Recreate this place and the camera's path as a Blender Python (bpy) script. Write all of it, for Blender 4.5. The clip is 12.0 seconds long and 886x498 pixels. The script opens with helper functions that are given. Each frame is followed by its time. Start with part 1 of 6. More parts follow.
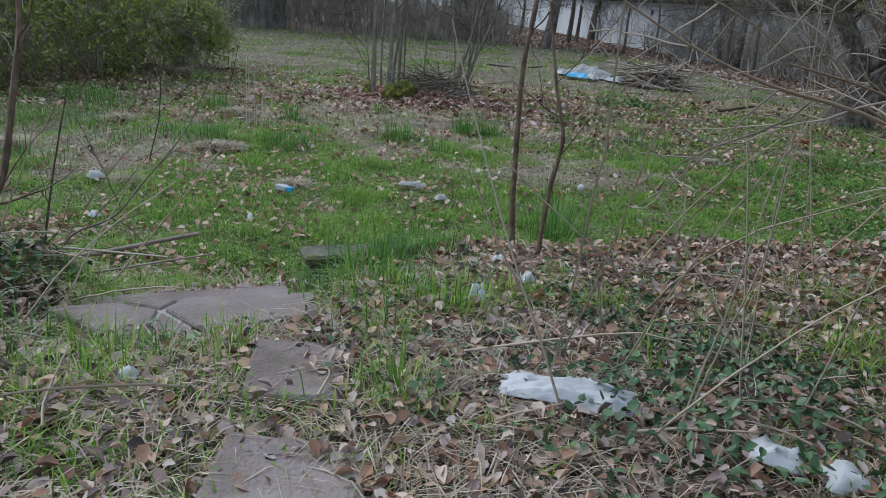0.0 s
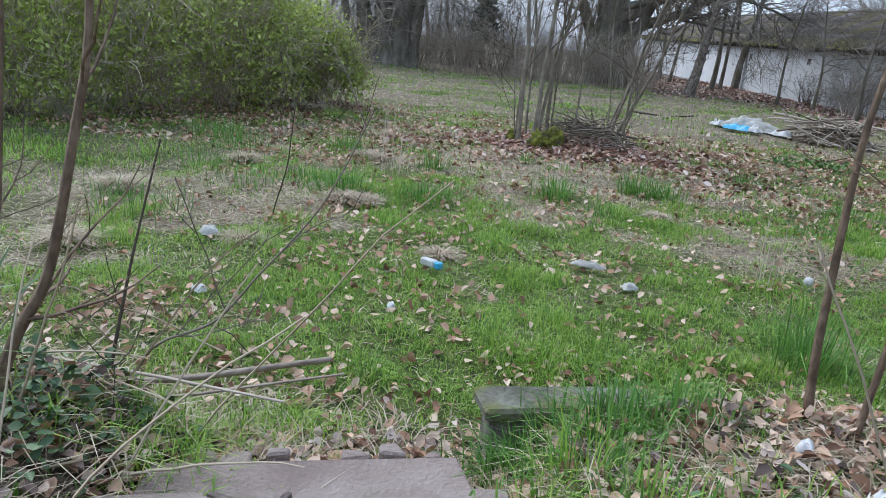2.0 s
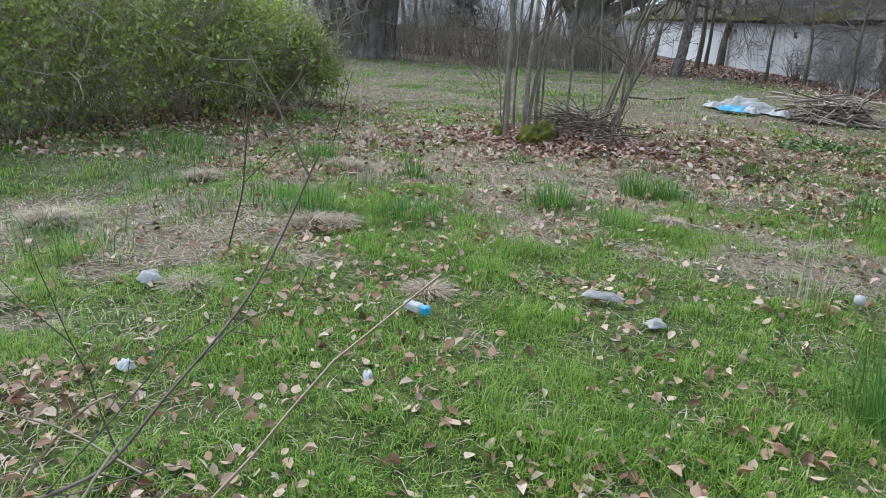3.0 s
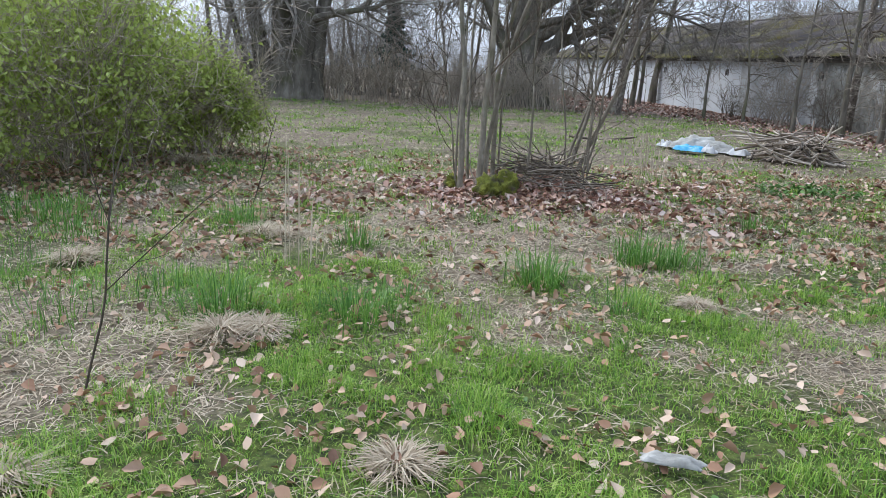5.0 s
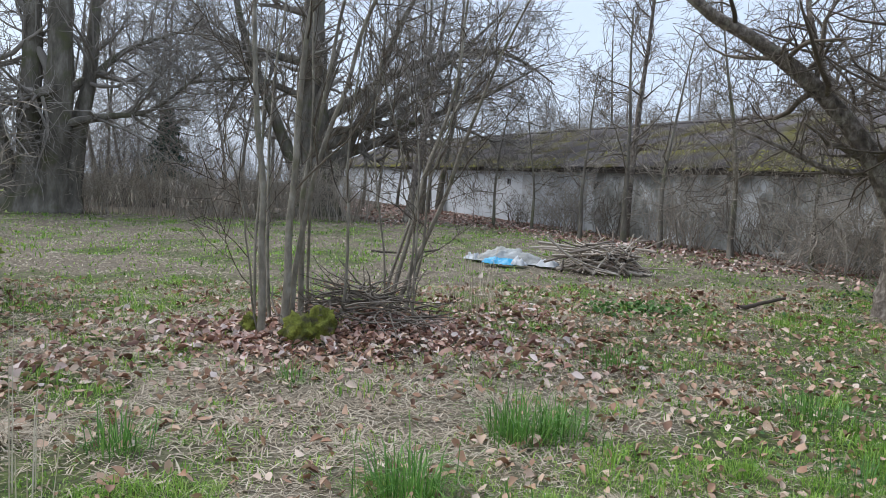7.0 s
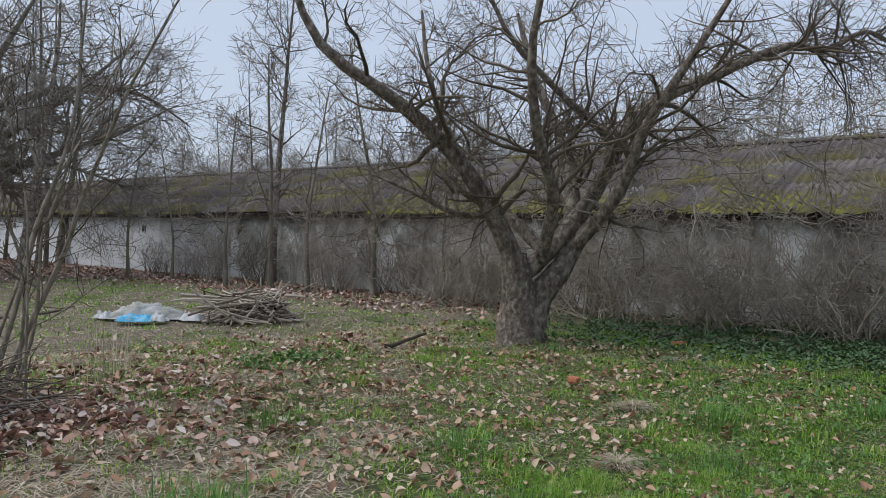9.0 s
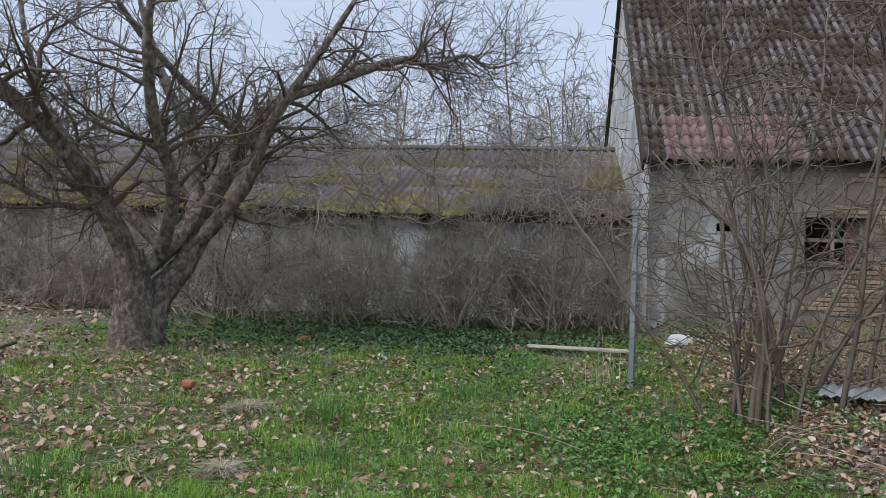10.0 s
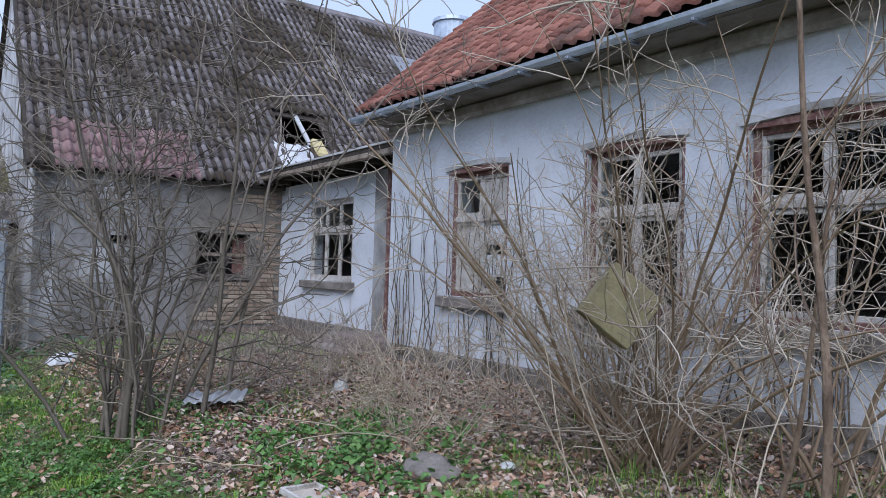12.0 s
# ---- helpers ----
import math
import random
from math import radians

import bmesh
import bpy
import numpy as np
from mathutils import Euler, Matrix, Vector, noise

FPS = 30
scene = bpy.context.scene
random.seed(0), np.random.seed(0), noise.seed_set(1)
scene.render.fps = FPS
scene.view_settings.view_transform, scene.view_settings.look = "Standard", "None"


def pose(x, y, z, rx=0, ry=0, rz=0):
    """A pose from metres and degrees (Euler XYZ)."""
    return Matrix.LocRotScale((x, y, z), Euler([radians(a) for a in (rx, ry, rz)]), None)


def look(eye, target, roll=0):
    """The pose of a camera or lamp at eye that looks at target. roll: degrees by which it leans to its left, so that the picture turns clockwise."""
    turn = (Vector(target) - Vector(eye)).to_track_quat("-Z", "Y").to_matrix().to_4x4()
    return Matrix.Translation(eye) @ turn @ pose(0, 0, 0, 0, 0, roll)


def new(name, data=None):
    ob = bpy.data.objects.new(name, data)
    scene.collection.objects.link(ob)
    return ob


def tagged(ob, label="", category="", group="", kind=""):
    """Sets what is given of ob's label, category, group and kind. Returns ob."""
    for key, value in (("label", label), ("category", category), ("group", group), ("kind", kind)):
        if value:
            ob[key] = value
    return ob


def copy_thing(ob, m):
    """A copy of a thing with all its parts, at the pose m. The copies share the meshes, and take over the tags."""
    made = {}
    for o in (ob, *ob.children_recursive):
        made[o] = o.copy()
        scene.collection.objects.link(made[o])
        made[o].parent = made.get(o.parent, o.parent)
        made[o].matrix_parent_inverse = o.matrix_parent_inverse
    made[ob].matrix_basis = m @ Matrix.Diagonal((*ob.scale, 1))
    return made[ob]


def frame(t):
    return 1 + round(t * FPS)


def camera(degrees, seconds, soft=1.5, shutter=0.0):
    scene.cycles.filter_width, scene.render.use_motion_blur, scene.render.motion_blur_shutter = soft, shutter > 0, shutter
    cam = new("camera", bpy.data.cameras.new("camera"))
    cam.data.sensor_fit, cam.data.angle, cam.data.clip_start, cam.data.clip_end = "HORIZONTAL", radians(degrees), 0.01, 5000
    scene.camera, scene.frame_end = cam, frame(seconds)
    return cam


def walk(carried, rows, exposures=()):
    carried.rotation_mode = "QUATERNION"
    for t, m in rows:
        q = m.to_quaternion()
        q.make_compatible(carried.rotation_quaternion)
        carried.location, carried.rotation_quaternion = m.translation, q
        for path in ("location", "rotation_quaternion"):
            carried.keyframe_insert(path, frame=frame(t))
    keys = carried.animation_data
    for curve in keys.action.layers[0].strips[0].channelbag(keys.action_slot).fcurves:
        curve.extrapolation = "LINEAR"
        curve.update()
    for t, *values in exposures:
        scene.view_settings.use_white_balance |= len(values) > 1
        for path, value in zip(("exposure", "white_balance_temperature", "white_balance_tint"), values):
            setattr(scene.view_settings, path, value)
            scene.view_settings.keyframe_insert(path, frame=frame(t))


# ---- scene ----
cam = camera(61.9, 12.0, 0.6)
METRES, EYE, TILT, LEAN, TURN = 6.76, 1.5, 0.0, 0.0, 0.0
ROWS = [
    (0.0, 0.0, 0.0, 0.0, 1.37, -18.35, -4.14),
    (0.5, -0.0193, 0.0558, -0.0037, 7.41, -16.03, -4.09),
    (1.0, -0.0382, 0.0831, -0.0063, 10.83, -16.73, -4.86),
    (1.5, -0.0571, 0.1365, -0.0078, 12.66, -17.91, -6.33),
    (2.0, -0.0797, 0.197, -0.0151, 10.61, -16.1, -5.45),
    (2.5, -0.0922, 0.2514, -0.0106, 11.69, -15.1, -3.45),
    (3.0, -0.1008, 0.3217, -0.0098, 8.93, -16.84, -3.03),
    (3.5, -0.1145, 0.3848, -0.0073, 3.6, -15.12, -2.52),
    (5.5, -0.1795, 0.6111, -0.0269, 3.2, -12.67, -2.87),
    (6.0, -0.1935, 0.6764, -0.0311, 0.02, -10.28, -2.52),
    (6.5, -0.1933, 0.7442, -0.0212, -7.01, -7.12, -2.94),
    (8.5, -0.1903, 0.8449, -0.0046, -31.07, -0.66, -0.09),
    (9.0, -0.1771, 0.8369, -0.0037, -40.39, -0.62, -0.8),
    (9.5, -0.1569, 0.8228, -0.0038, -52.26, -1.25, -1.37),
    (10.0, -0.14, 0.8195, -0.0016, -67.6, -0.42, -1.35),
    (10.5, -0.1336, 0.8119, -0.0026, -80.23, 0.16, -1.78),
    (11.0, -0.1311, 0.7987, -0.0021, -90.62, 1.04, -2.14),
    (11.5, -0.1319, 0.7826, 0.0006, -100.89, 1.25, -2.34),
    (12.0, -0.1358, 0.768, 0.0036, -110.67, 1.67, -1.73),
]
walk(cam, [(t, pose(0, 0, EYE, TILT, LEAN, TURN) @ pose(METRES * x, METRES * y, METRES * z, 90 + pitch, roll, yaw)) for t, x, y, z, yaw, pitch, roll in ROWS],
     [(0.0, 0.02, 5950, 7), (0.6, 0.46, 5960, 8), (1.5, 0.6, 6000, 8), (3.0, 0.62, 6180, 8), (5.5, 0.74, 6280, 9), (6.5, 0.68, 6280, 9), (8.5, 0.12, 6600, 9), (9.5, 0.18, 6550, 10), (11.0, 0.36, 6000, 13), (12.0, 0.4, 5720, 14)])

# ---- light ----
world = bpy.data.worlds.new("sky")
scene.world = world
world.use_nodes = True
wn = world.node_tree
sky = wn.nodes.new("ShaderNodeTexSky")
sky.sky_type = "NISHITA"
sky.sun_disc = False
sky.sun_elevation, sky.sun_rotation = radians(48), radians(-57)
sky.air_density, sky.dust_density, sky.ozone_density = 1.0, 3.0, 1.0
cloud = wn.nodes.new("ShaderNodeMix")
cloud.data_type = "RGBA"
cloud.inputs["Factor"].default_value = 0.75
cloud.inputs["B"].default_value = (4.9, 5.6, 6.9, 1)
wn.links.new(sky.outputs["Color"], cloud.inputs["A"])
wn.links.new(cloud.outputs["Result"], wn.nodes["Background"].inputs["Color"])
wn.nodes["Background"].inputs["Strength"].default_value = 0.12
sun = new("sun", bpy.data.lights.new("sun", "SUN"))
sun.data.energy, sun.data.angle, sun.data.color = 1.5, radians(50), (1.0, 0.97, 0.93)
sun.matrix_world = look((-22, 14.3, 29), (0, 0, 0))

# ---- materials ----


def mat(name, cols, scale=4.0, rough=0.85, bump=0.3, bump_scale=40.0, metal=0.0, island=0.0, rand=0.0, stain=None, stretch=(1, 1, 1), thin=0.0):
    """Noise-mixed colours at two scales with relief; island or rand: share of the mix given to each piece by chance."""
    m = bpy.data.materials.new(name)
    m.use_nodes = True
    nt = m.node_tree
    b = nt.nodes["Principled BSDF"]
    b.inputs["Roughness"].default_value, b.inputs["Metallic"].default_value = rough, metal
    tc, mp = nt.nodes.new("ShaderNodeNewGeometry"), nt.nodes.new("ShaderNodeMapping")
    mp.inputs["Scale"].default_value = stretch
    nt.links.new(tc.outputs["Position"], mp.inputs["Vector"])
    n1, n2 = nt.nodes.new("ShaderNodeTexNoise"), nt.nodes.new("ShaderNodeTexNoise")
    for n, s in ((n1, scale), (n2, bump_scale)):
        n.inputs["Scale"].default_value, n.inputs["Detail"].default_value = s, 5
        nt.links.new(mp.outputs["Vector"], n.inputs["Vector"])
    fac = nt.nodes.new("ShaderNodeMath")
    fac.operation = "MULTIPLY_ADD"
    nt.links.new(n2.outputs["Fac"], fac.inputs[0])
    fac.inputs[1].default_value = 0.35
    nt.links.new(n1.outputs["Fac"], fac.inputs[2])
    src, low, high = fac.outputs[0], 0.42, 0.95
    if island or rand:
        if island:
            g = nt.nodes.new("ShaderNodeNewGeometry")
            r = g.outputs["Random Per Island"]
        else:
            g = nt.nodes.new("ShaderNodeObjectInfo")
            r = g.outputs["Random"]
        mx = nt.nodes.new("ShaderNodeMix")
        mx.inputs["Factor"].default_value = island or rand
        nt.links.new(src, mx.inputs["A"])
        nt.links.new(r, mx.inputs["B"])
        src = mx.outputs["Result"]
        w = island or rand
        low, high = low * (1 - w), high * (1 - w) + w
    ramp = nt.nodes.new("ShaderNodeValToRGB")
    e = ramp.color_ramp.elements
    while len(e) < len(cols):
        e.new(0.5)
    for i, c in enumerate(cols):
        e[i].position = low + (high - low) * i / max(1, len(cols) - 1)
        e[i].color = (*c, 1)
    nt.links.new(src, ramp.inputs["Fac"])
    out = ramp.outputs["Color"]
    if stain:
        col, s, lo, hi = stain
        n3, r3, mx = nt.nodes.new("ShaderNodeTexNoise"), nt.nodes.new("ShaderNodeMapRange"), nt.nodes.new("ShaderNodeMix")
        n3.inputs["Scale"].default_value, n3.inputs["Detail"].default_value = s, 6
        nt.links.new(tc.outputs["Position"], n3.inputs["Vector"])
        r3.inputs["From Min"].default_value, r3.inputs["From Max"].default_value = lo, hi
        nt.links.new(n3.outputs["Fac"], r3.inputs["Value"])
        mx.data_type = "RGBA"
        nt.links.new(r3.outputs["Result"], mx.inputs["Factor"])
        nt.links.new(out, mx.inputs["A"])
        mx.inputs["B"].default_value = (*col, 1)
        out = mx.outputs["Result"]
    nt.links.new(out, b.inputs["Base Color"])
    if bump:
        bp = nt.nodes.new("ShaderNodeBump")
        bp.inputs["Strength"].default_value, bp.inputs["Distance"].default_value = bump, 0.02
        nt.links.new(n2.outputs["Fac"], bp.inputs["Height"])
        nt.links.new(bp.outputs["Normal"], b.inputs["Normal"])
    if thin:
        b.inputs["Subsurface Weight"].default_value = 0.0
        tr, ms = nt.nodes.new("ShaderNodeBsdfTranslucent"), nt.nodes.new("ShaderNodeMixShader")
        ms.inputs[0].default_value = thin
        nt.links.new(out, tr.inputs["Color"])
        nt.links.new(b.outputs[0], ms.inputs[1])
        nt.links.new(tr.outputs[0], ms.inputs[2])
        nt.links.new(ms.outputs[0], nt.nodes["Material Output"].inputs["Surface"])
    return m


GRASS = mat("grass", [(0.04, 0.10, 0.016), (0.16, 0.335, 0.04), (0.335, 0.54, 0.075), (0.57, 0.61, 0.25)], 1.1, 0.55, 0, island=0.6, thin=0.35)
TUFT = mat("tuft_grass", [(0.05, 0.135, 0.028), (0.13, 0.30, 0.055), (0.27, 0.47, 0.11)], 3, 0.5, 0, island=0.6, thin=0.3)
STRAW = mat("straw", [(0.22, 0.17, 0.11), (0.50, 0.42, 0.31), (0.76, 0.69, 0.56)], 2, 0.75, 0, island=0.6, thin=0.15)
LEAF = mat("dead_leaf", [(0.11, 0.054, 0.034), (0.42, 0.24, 0.15), (0.61, 0.43, 0.31), (0.74, 0.62, 0.52)], 6, 0.65, 0.2, 60, island=0.85, thin=0.1)
LEAF_RED = mat("russet_leaf", [(0.09, 0.04, 0.03), (0.38, 0.205, 0.15), (0.59, 0.42, 0.35), (0.78, 0.69, 0.64)], 6, 0.7, 0.2, 60, island=0.85)
LEAF_GREY = mat("grey_leaf", [(0.05, 0.035, 0.03), (0.29, 0.21, 0.18), (0.66, 0.565, 0.515)], 6, 0.7, 0.2, 60, island=0.85)
LEAF_PART = mat("loose_leaf", [(0.38, 0.20, 0.115), (0.56, 0.38, 0.27), (0.70, 0.57, 0.46)], 8, 0.65, 0.2, 60, rand=0.7, thin=0.1)
WEED = mat("weed_leaf", [(0.05, 0.12, 0.03), (0.12, 0.25, 0.06), (0.22, 0.38, 0.11)], 3, 0.5, 0.1, island=0.6, thin=0.2)
IVY = mat("ivy_leaf", [(0.03, 0.07, 0.028), (0.075, 0.15, 0.06), (0.15, 0.25, 0.105)], 3, 0.4, 0.1, island=0.6)
BUD = mat("spring_leaf", [(0.17, 0.22, 0.055), (0.43, 0.53, 0.13), (0.67, 0.77, 0.29)], 1.0, 0.6, 0, island=0.6, thin=0.4)
BARK = mat("bark", [(0.075, 0.066, 0.052), (0.165, 0.148, 0.12), (0.29, 0.268, 0.225)], 5, 0.9, 0.9, 26, stretch=(1, 1, 0.3), stain=((0.12, 0.125, 0.06), 2, 0.52, 0.72))
BARK_DARK = mat("cherry_bark", [(0.04, 0.031, 0.025), (0.155, 0.128, 0.104), (0.40, 0.355, 0.31)], 14, 0.85, 1.0, 30, stretch=(1, 1, 0.6), stain=((0.30, 0.285, 0.22), 5, 0.55, 0.72))
BARK_PALE = mat("sapling_bark", [(0.11, 0.098, 0.075), (0.24, 0.215, 0.17), (0.40, 0.37, 0.31)], 9, 0.8, 0.6, 40, stretch=(1, 1, 0.5), stain=((0.14, 0.145, 0.075), 5, 0.55, 0.8))
TWIG = mat("twig", [(0.05, 0.04, 0.03), (0.12, 0.095, 0.07), (0.20, 0.17, 0.13)], 3, 0.85, 0, island=0.4)
TWIG_BROWN = mat("brown_twig", [(0.10, 0.066, 0.04), (0.25, 0.18, 0.115), (0.45, 0.36, 0.255)], 3, 0.8, 0.2, 40, island=0.6)
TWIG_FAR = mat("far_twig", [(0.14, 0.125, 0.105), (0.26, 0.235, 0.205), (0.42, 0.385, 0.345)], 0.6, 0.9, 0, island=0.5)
TWIG_PALE = mat("pale_twig", [(0.18, 0.155, 0.125), (0.35, 0.31, 0.26), (0.53, 0.485, 0.42)], 3, 0.8, 0, island=0.5)
TWIG_MID = mat("grey_brown_twig", [(0.07, 0.058, 0.045), (0.17, 0.145, 0.115), (0.33, 0.29, 0.24)], 4, 0.85, 0.3, 40, island=0.5)
SAPLING = mat("brown_sapling_bark", [(0.07, 0.045, 0.03), (0.18, 0.125, 0.085), (0.33, 0.25, 0.18)], 18, 0.8, 0.6, 60, stretch=(1, 1, 0.5))
TWIG_HEDGE = mat("hedge_twig", [(0.24, 0.20, 0.155), (0.41, 0.355, 0.285), (0.58, 0.52, 0.44)], 1.5, 0.85, 0, island=0.5)
GABLE = mat("gable_plaster", [(0.30, 0.30, 0.30), (0.52, 0.53, 0.54), (0.70, 0.71, 0.73)], 1.6, 0.95, 0.5, 20, stain=((0.24, 0.22, 0.19), 1.8, 0.50, 0.72))
STICK = mat("dead_wood", [(0.17, 0.135, 0.11), (0.42, 0.36, 0.30), (0.60, 0.545, 0.47)], 5, 0.9, 0.5, 40, rand=0.5)
STICK_DARK = mat("dark_brushwood", [(0.03, 0.024, 0.018), (0.08, 0.065, 0.05), (0.17, 0.14, 0.11)], 5, 0.9, 0.4, 40, island=0.5)
WALL = mat("whitewash", [(0.50, 0.535, 0.58), (0.66, 0.70, 0.76), (0.74, 0.785, 0.85)], 1.4, 0.9, 0.35, 30, stain=((0.46, 0.42, 0.37), 2.2, 0.62, 0.85))
RENDER_GREY = mat("grey_plaster", [(0.11, 0.105, 0.095), (0.235, 0.23, 0.22), (0.40, 0.40, 0.395)], 0.9, 0.95, 0.5, 14, stain=((0.47, 0.485, 0.49), 1.1, 0.54, 0.68), stretch=(1, 1, 0.6))
DIRTY = mat("grimy_plaster", [(0.16, 0.14, 0.12), (0.31, 0.285, 0.255), (0.50, 0.49, 0.475)], 2.5, 0.95, 0.5, 20)
BARNWALL = mat("barn_plaster", [(0.09, 0.09, 0.07), (0.33, 0.33, 0.31), (0.66, 0.665, 0.655)], 2.0, 0.95, 0.6, 12, stain=((0.72, 0.735, 0.74), 1.0, 0.53, 0.60), stretch=(1, 1, 0.6))
BARNWHITE = mat("barn_whitewash", [(0.62, 0.65, 0.69), (0.76, 0.79, 0.83), (0.82, 0.85, 0.89)], 0.8, 0.95, 0.4, 14, stain=((0.42, 0.42, 0.40), 0.9, 0.62, 0.85))
BARNMID = mat("barn_grey_wash", [(0.34, 0.35, 0.355), (0.62, 0.635, 0.655), (0.80, 0.82, 0.845)], 1.1, 0.95, 0.6, 12, stain=((0.30, 0.30, 0.285), 0.8, 0.52, 0.75))
BRICK = mat("yellow_brick", [(0.20, 0.15, 0.11), (0.34, 0.27, 0.20), (0.45, 0.38, 0.30)], 5, 0.9, 0.6, 50, rand=0.6)
MORTAR = mat("mortar", [(0.14, 0.13, 0.11), (0.27, 0.25, 0.22)], 4, 0.95, 0.5)
RED_TILE = mat("red_pantile", [(0.12, 0.048, 0.038), (0.29, 0.115, 0.08), (0.43, 0.21, 0.155)], 6, 0.8, 0.5, 40, rand=0.55, stain=((0.085, 0.06, 0.048), 1.6, 0.54, 0.72))
RED_TILE_ALL = mat("red_pantile_field", [(0.12, 0.048, 0.038), (0.29, 0.115, 0.08), (0.43, 0.21, 0.155)], 6, 0.8, 0.5, 40, island=0.55, stain=((0.085, 0.06, 0.048), 1.6, 0.54, 0.72))
GREY_TILE = mat("grey_pantile", [(0.085, 0.074, 0.076), (0.20, 0.182, 0.186), (0.36, 0.335, 0.335)], 3, 0.85, 0.5, 40, rand=0.4, stain=((0.06, 0.044, 0.026), 0.9, 0.44, 0.60))
GREY_TILE_ALL = mat("grey_pantile_field", [(0.085, 0.074, 0.076), (0.20, 0.182, 0.186), (0.36, 0.335, 0.335)], 3, 0.85, 0.5, 40, island=0.4, stain=((0.06, 0.044, 0.026), 0.9, 0.44, 0.60))
# dark moss of the tile troughs, with the hollows' shade painted into the colour
GREY_MOSS_SHADE = mat("moss_and_shade_trough", [(0.03, 0.024, 0.02), (0.065, 0.053, 0.045), (0.13, 0.11, 0.085)], 5, 0.95, 0.7, 40, island=0.4)
PINK_TILE = mat("faded_pink_tile", [(0.17, 0.10, 0.10), (0.27, 0.17, 0.17), (0.38, 0.27, 0.26)], 3, 0.85, 0.4, 40, stain=((0.14, 0.11, 0.10), 1.5, 0.55, 0.75))
SHEET = mat("fibre_cement_sheet", [(0.045, 0.038, 0.036), (0.115, 0.102, 0.10), (0.24, 0.22, 0.22)], 1.3, 0.9, 0.6, 30, rand=0.3, stain=((0.13, 0.115, 0.03), 0.9, 0.48, 0.68))
ROOF_MOSS = mat("roof_moss", [(0.055, 0.05, 0.014), (0.14, 0.13, 0.022), (0.30, 0.29, 0.04)], 1.2, 0.95, 0.8, 50, island=0.5)
SHEET_PALE = mat("pale_sheet", [(0.42, 0.43, 0.44), (0.60, 0.61, 0.62)], 3, 0.8, 0.3)
ZINC = mat("zinc", [(0.36, 0.42, 0.50), (0.54, 0.62, 0.72), (0.66, 0.73, 0.82)], 4, 0.5, 0.2, 30, metal=0.35)
WHITEPAINT = mat("flaking_white_paint", [(0.26, 0.22, 0.18), (0.54, 0.52, 0.49), (0.66, 0.65, 0.63)], 9, 0.6, 0.5, 60)
REDWOOD = mat("red_brown_wood", [(0.09, 0.045, 0.038), (0.20, 0.10, 0.085), (0.40, 0.31, 0.27)], 9, 0.75, 0.5, 50)
WOOD = mat("weathered_wood", [(0.13, 0.10, 0.075), (0.28, 0.23, 0.18), (0.42, 0.37, 0.31)], 6, 0.85, 0.5, 40, stretch=(1, 1, 0.2))
DARKWOOD = mat("dark_beam", [(0.03, 0.024, 0.02), (0.08, 0.065, 0.05)], 6, 0.9, 0.4)
STONE = mat("sill_stone", [(0.10, 0.09, 0.08), (0.21, 0.19, 0.17), (0.33, 0.30, 0.27)], 6, 0.9, 0.6, 40)
SLAB = mat("paving_slab", [(0.16, 0.12, 0.11), (0.29, 0.24, 0.22), (0.40, 0.35, 0.33)], 4, 0.9, 0.6, 60, stain=((0.16, 0.14, 0.10), 3, 0.55, 0.75), rand=0.2)
PANEL = mat("grey_panel", [(0.20, 0.21, 0.23), (0.31, 0.32, 0.35)], 3, 0.7, 0.3)
CONCRETE = mat("old_concrete", [(0.07, 0.07, 0.05), (0.15, 0.15, 0.12), (0.27, 0.27, 0.235)], 9, 0.9, 0.8, 40, stain=((0.15, 0.17, 0.04), 5, 0.52, 0.66))
MORTAR_PALE = mat("pale_mortar", [(0.34, 0.31, 0.29), (0.56, 0.53, 0.51)], 8, 0.9, 0.5, 60)
MOSS = mat("moss", [(0.045, 0.05, 0.012), (0.15, 0.165, 0.024), (0.33, 0.35, 0.06)], 9, 0.95, 1.0, 60, stain=((0.09, 0.075, 0.055), 7, 0.52, 0.66))
PLASTIC = mat("white_plastic", [(0.62, 0.64, 0.66), (0.76, 0.78, 0.80), (0.82, 0.84, 0.86)], 8, 0.45, 0.2, 30, thin=0.25)
CLOTH = mat("dirty_canvas", [(0.27, 0.27, 0.25), (0.47, 0.475, 0.46), (0.62, 0.635, 0.635)], 5, 0.8, 0.4, 30)
BLUE = mat("blue_plastic", [(0.02, 0.28, 0.55), (0.06, 0.45, 0.75), (0.35, 0.62, 0.80)], 5, 0.45, 0.3, 20)
STEEL = mat("galvanised_steel", [(0.22, 0.25, 0.29), (0.36, 0.40, 0.45)], 5, 0.5, 0.3, 40, metal=0.5)
ORANGE = mat("orange_brick", [(0.40, 0.14, 0.07), (0.60, 0.25, 0.14)], 8, 0.9, 0.6, 50)
BOARD = mat("khaki_board", [(0.16, 0.14, 0.07), (0.27, 0.24, 0.13), (0.33, 0.30, 0.18)], 3, 0.8, 0.3)
FOAM = mat("yellow_insulation", [(0.50, 0.42, 0.20), (0.68, 0.60, 0.34)], 8, 0.9, 0.5)
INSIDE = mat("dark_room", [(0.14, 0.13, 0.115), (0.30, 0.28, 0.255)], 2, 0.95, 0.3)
NEEDLE = mat("conifer_needle", [(0.02, 0.06, 0.045), (0.05, 0.12, 0.09)], 3, 0.6, 0, island=0.6)


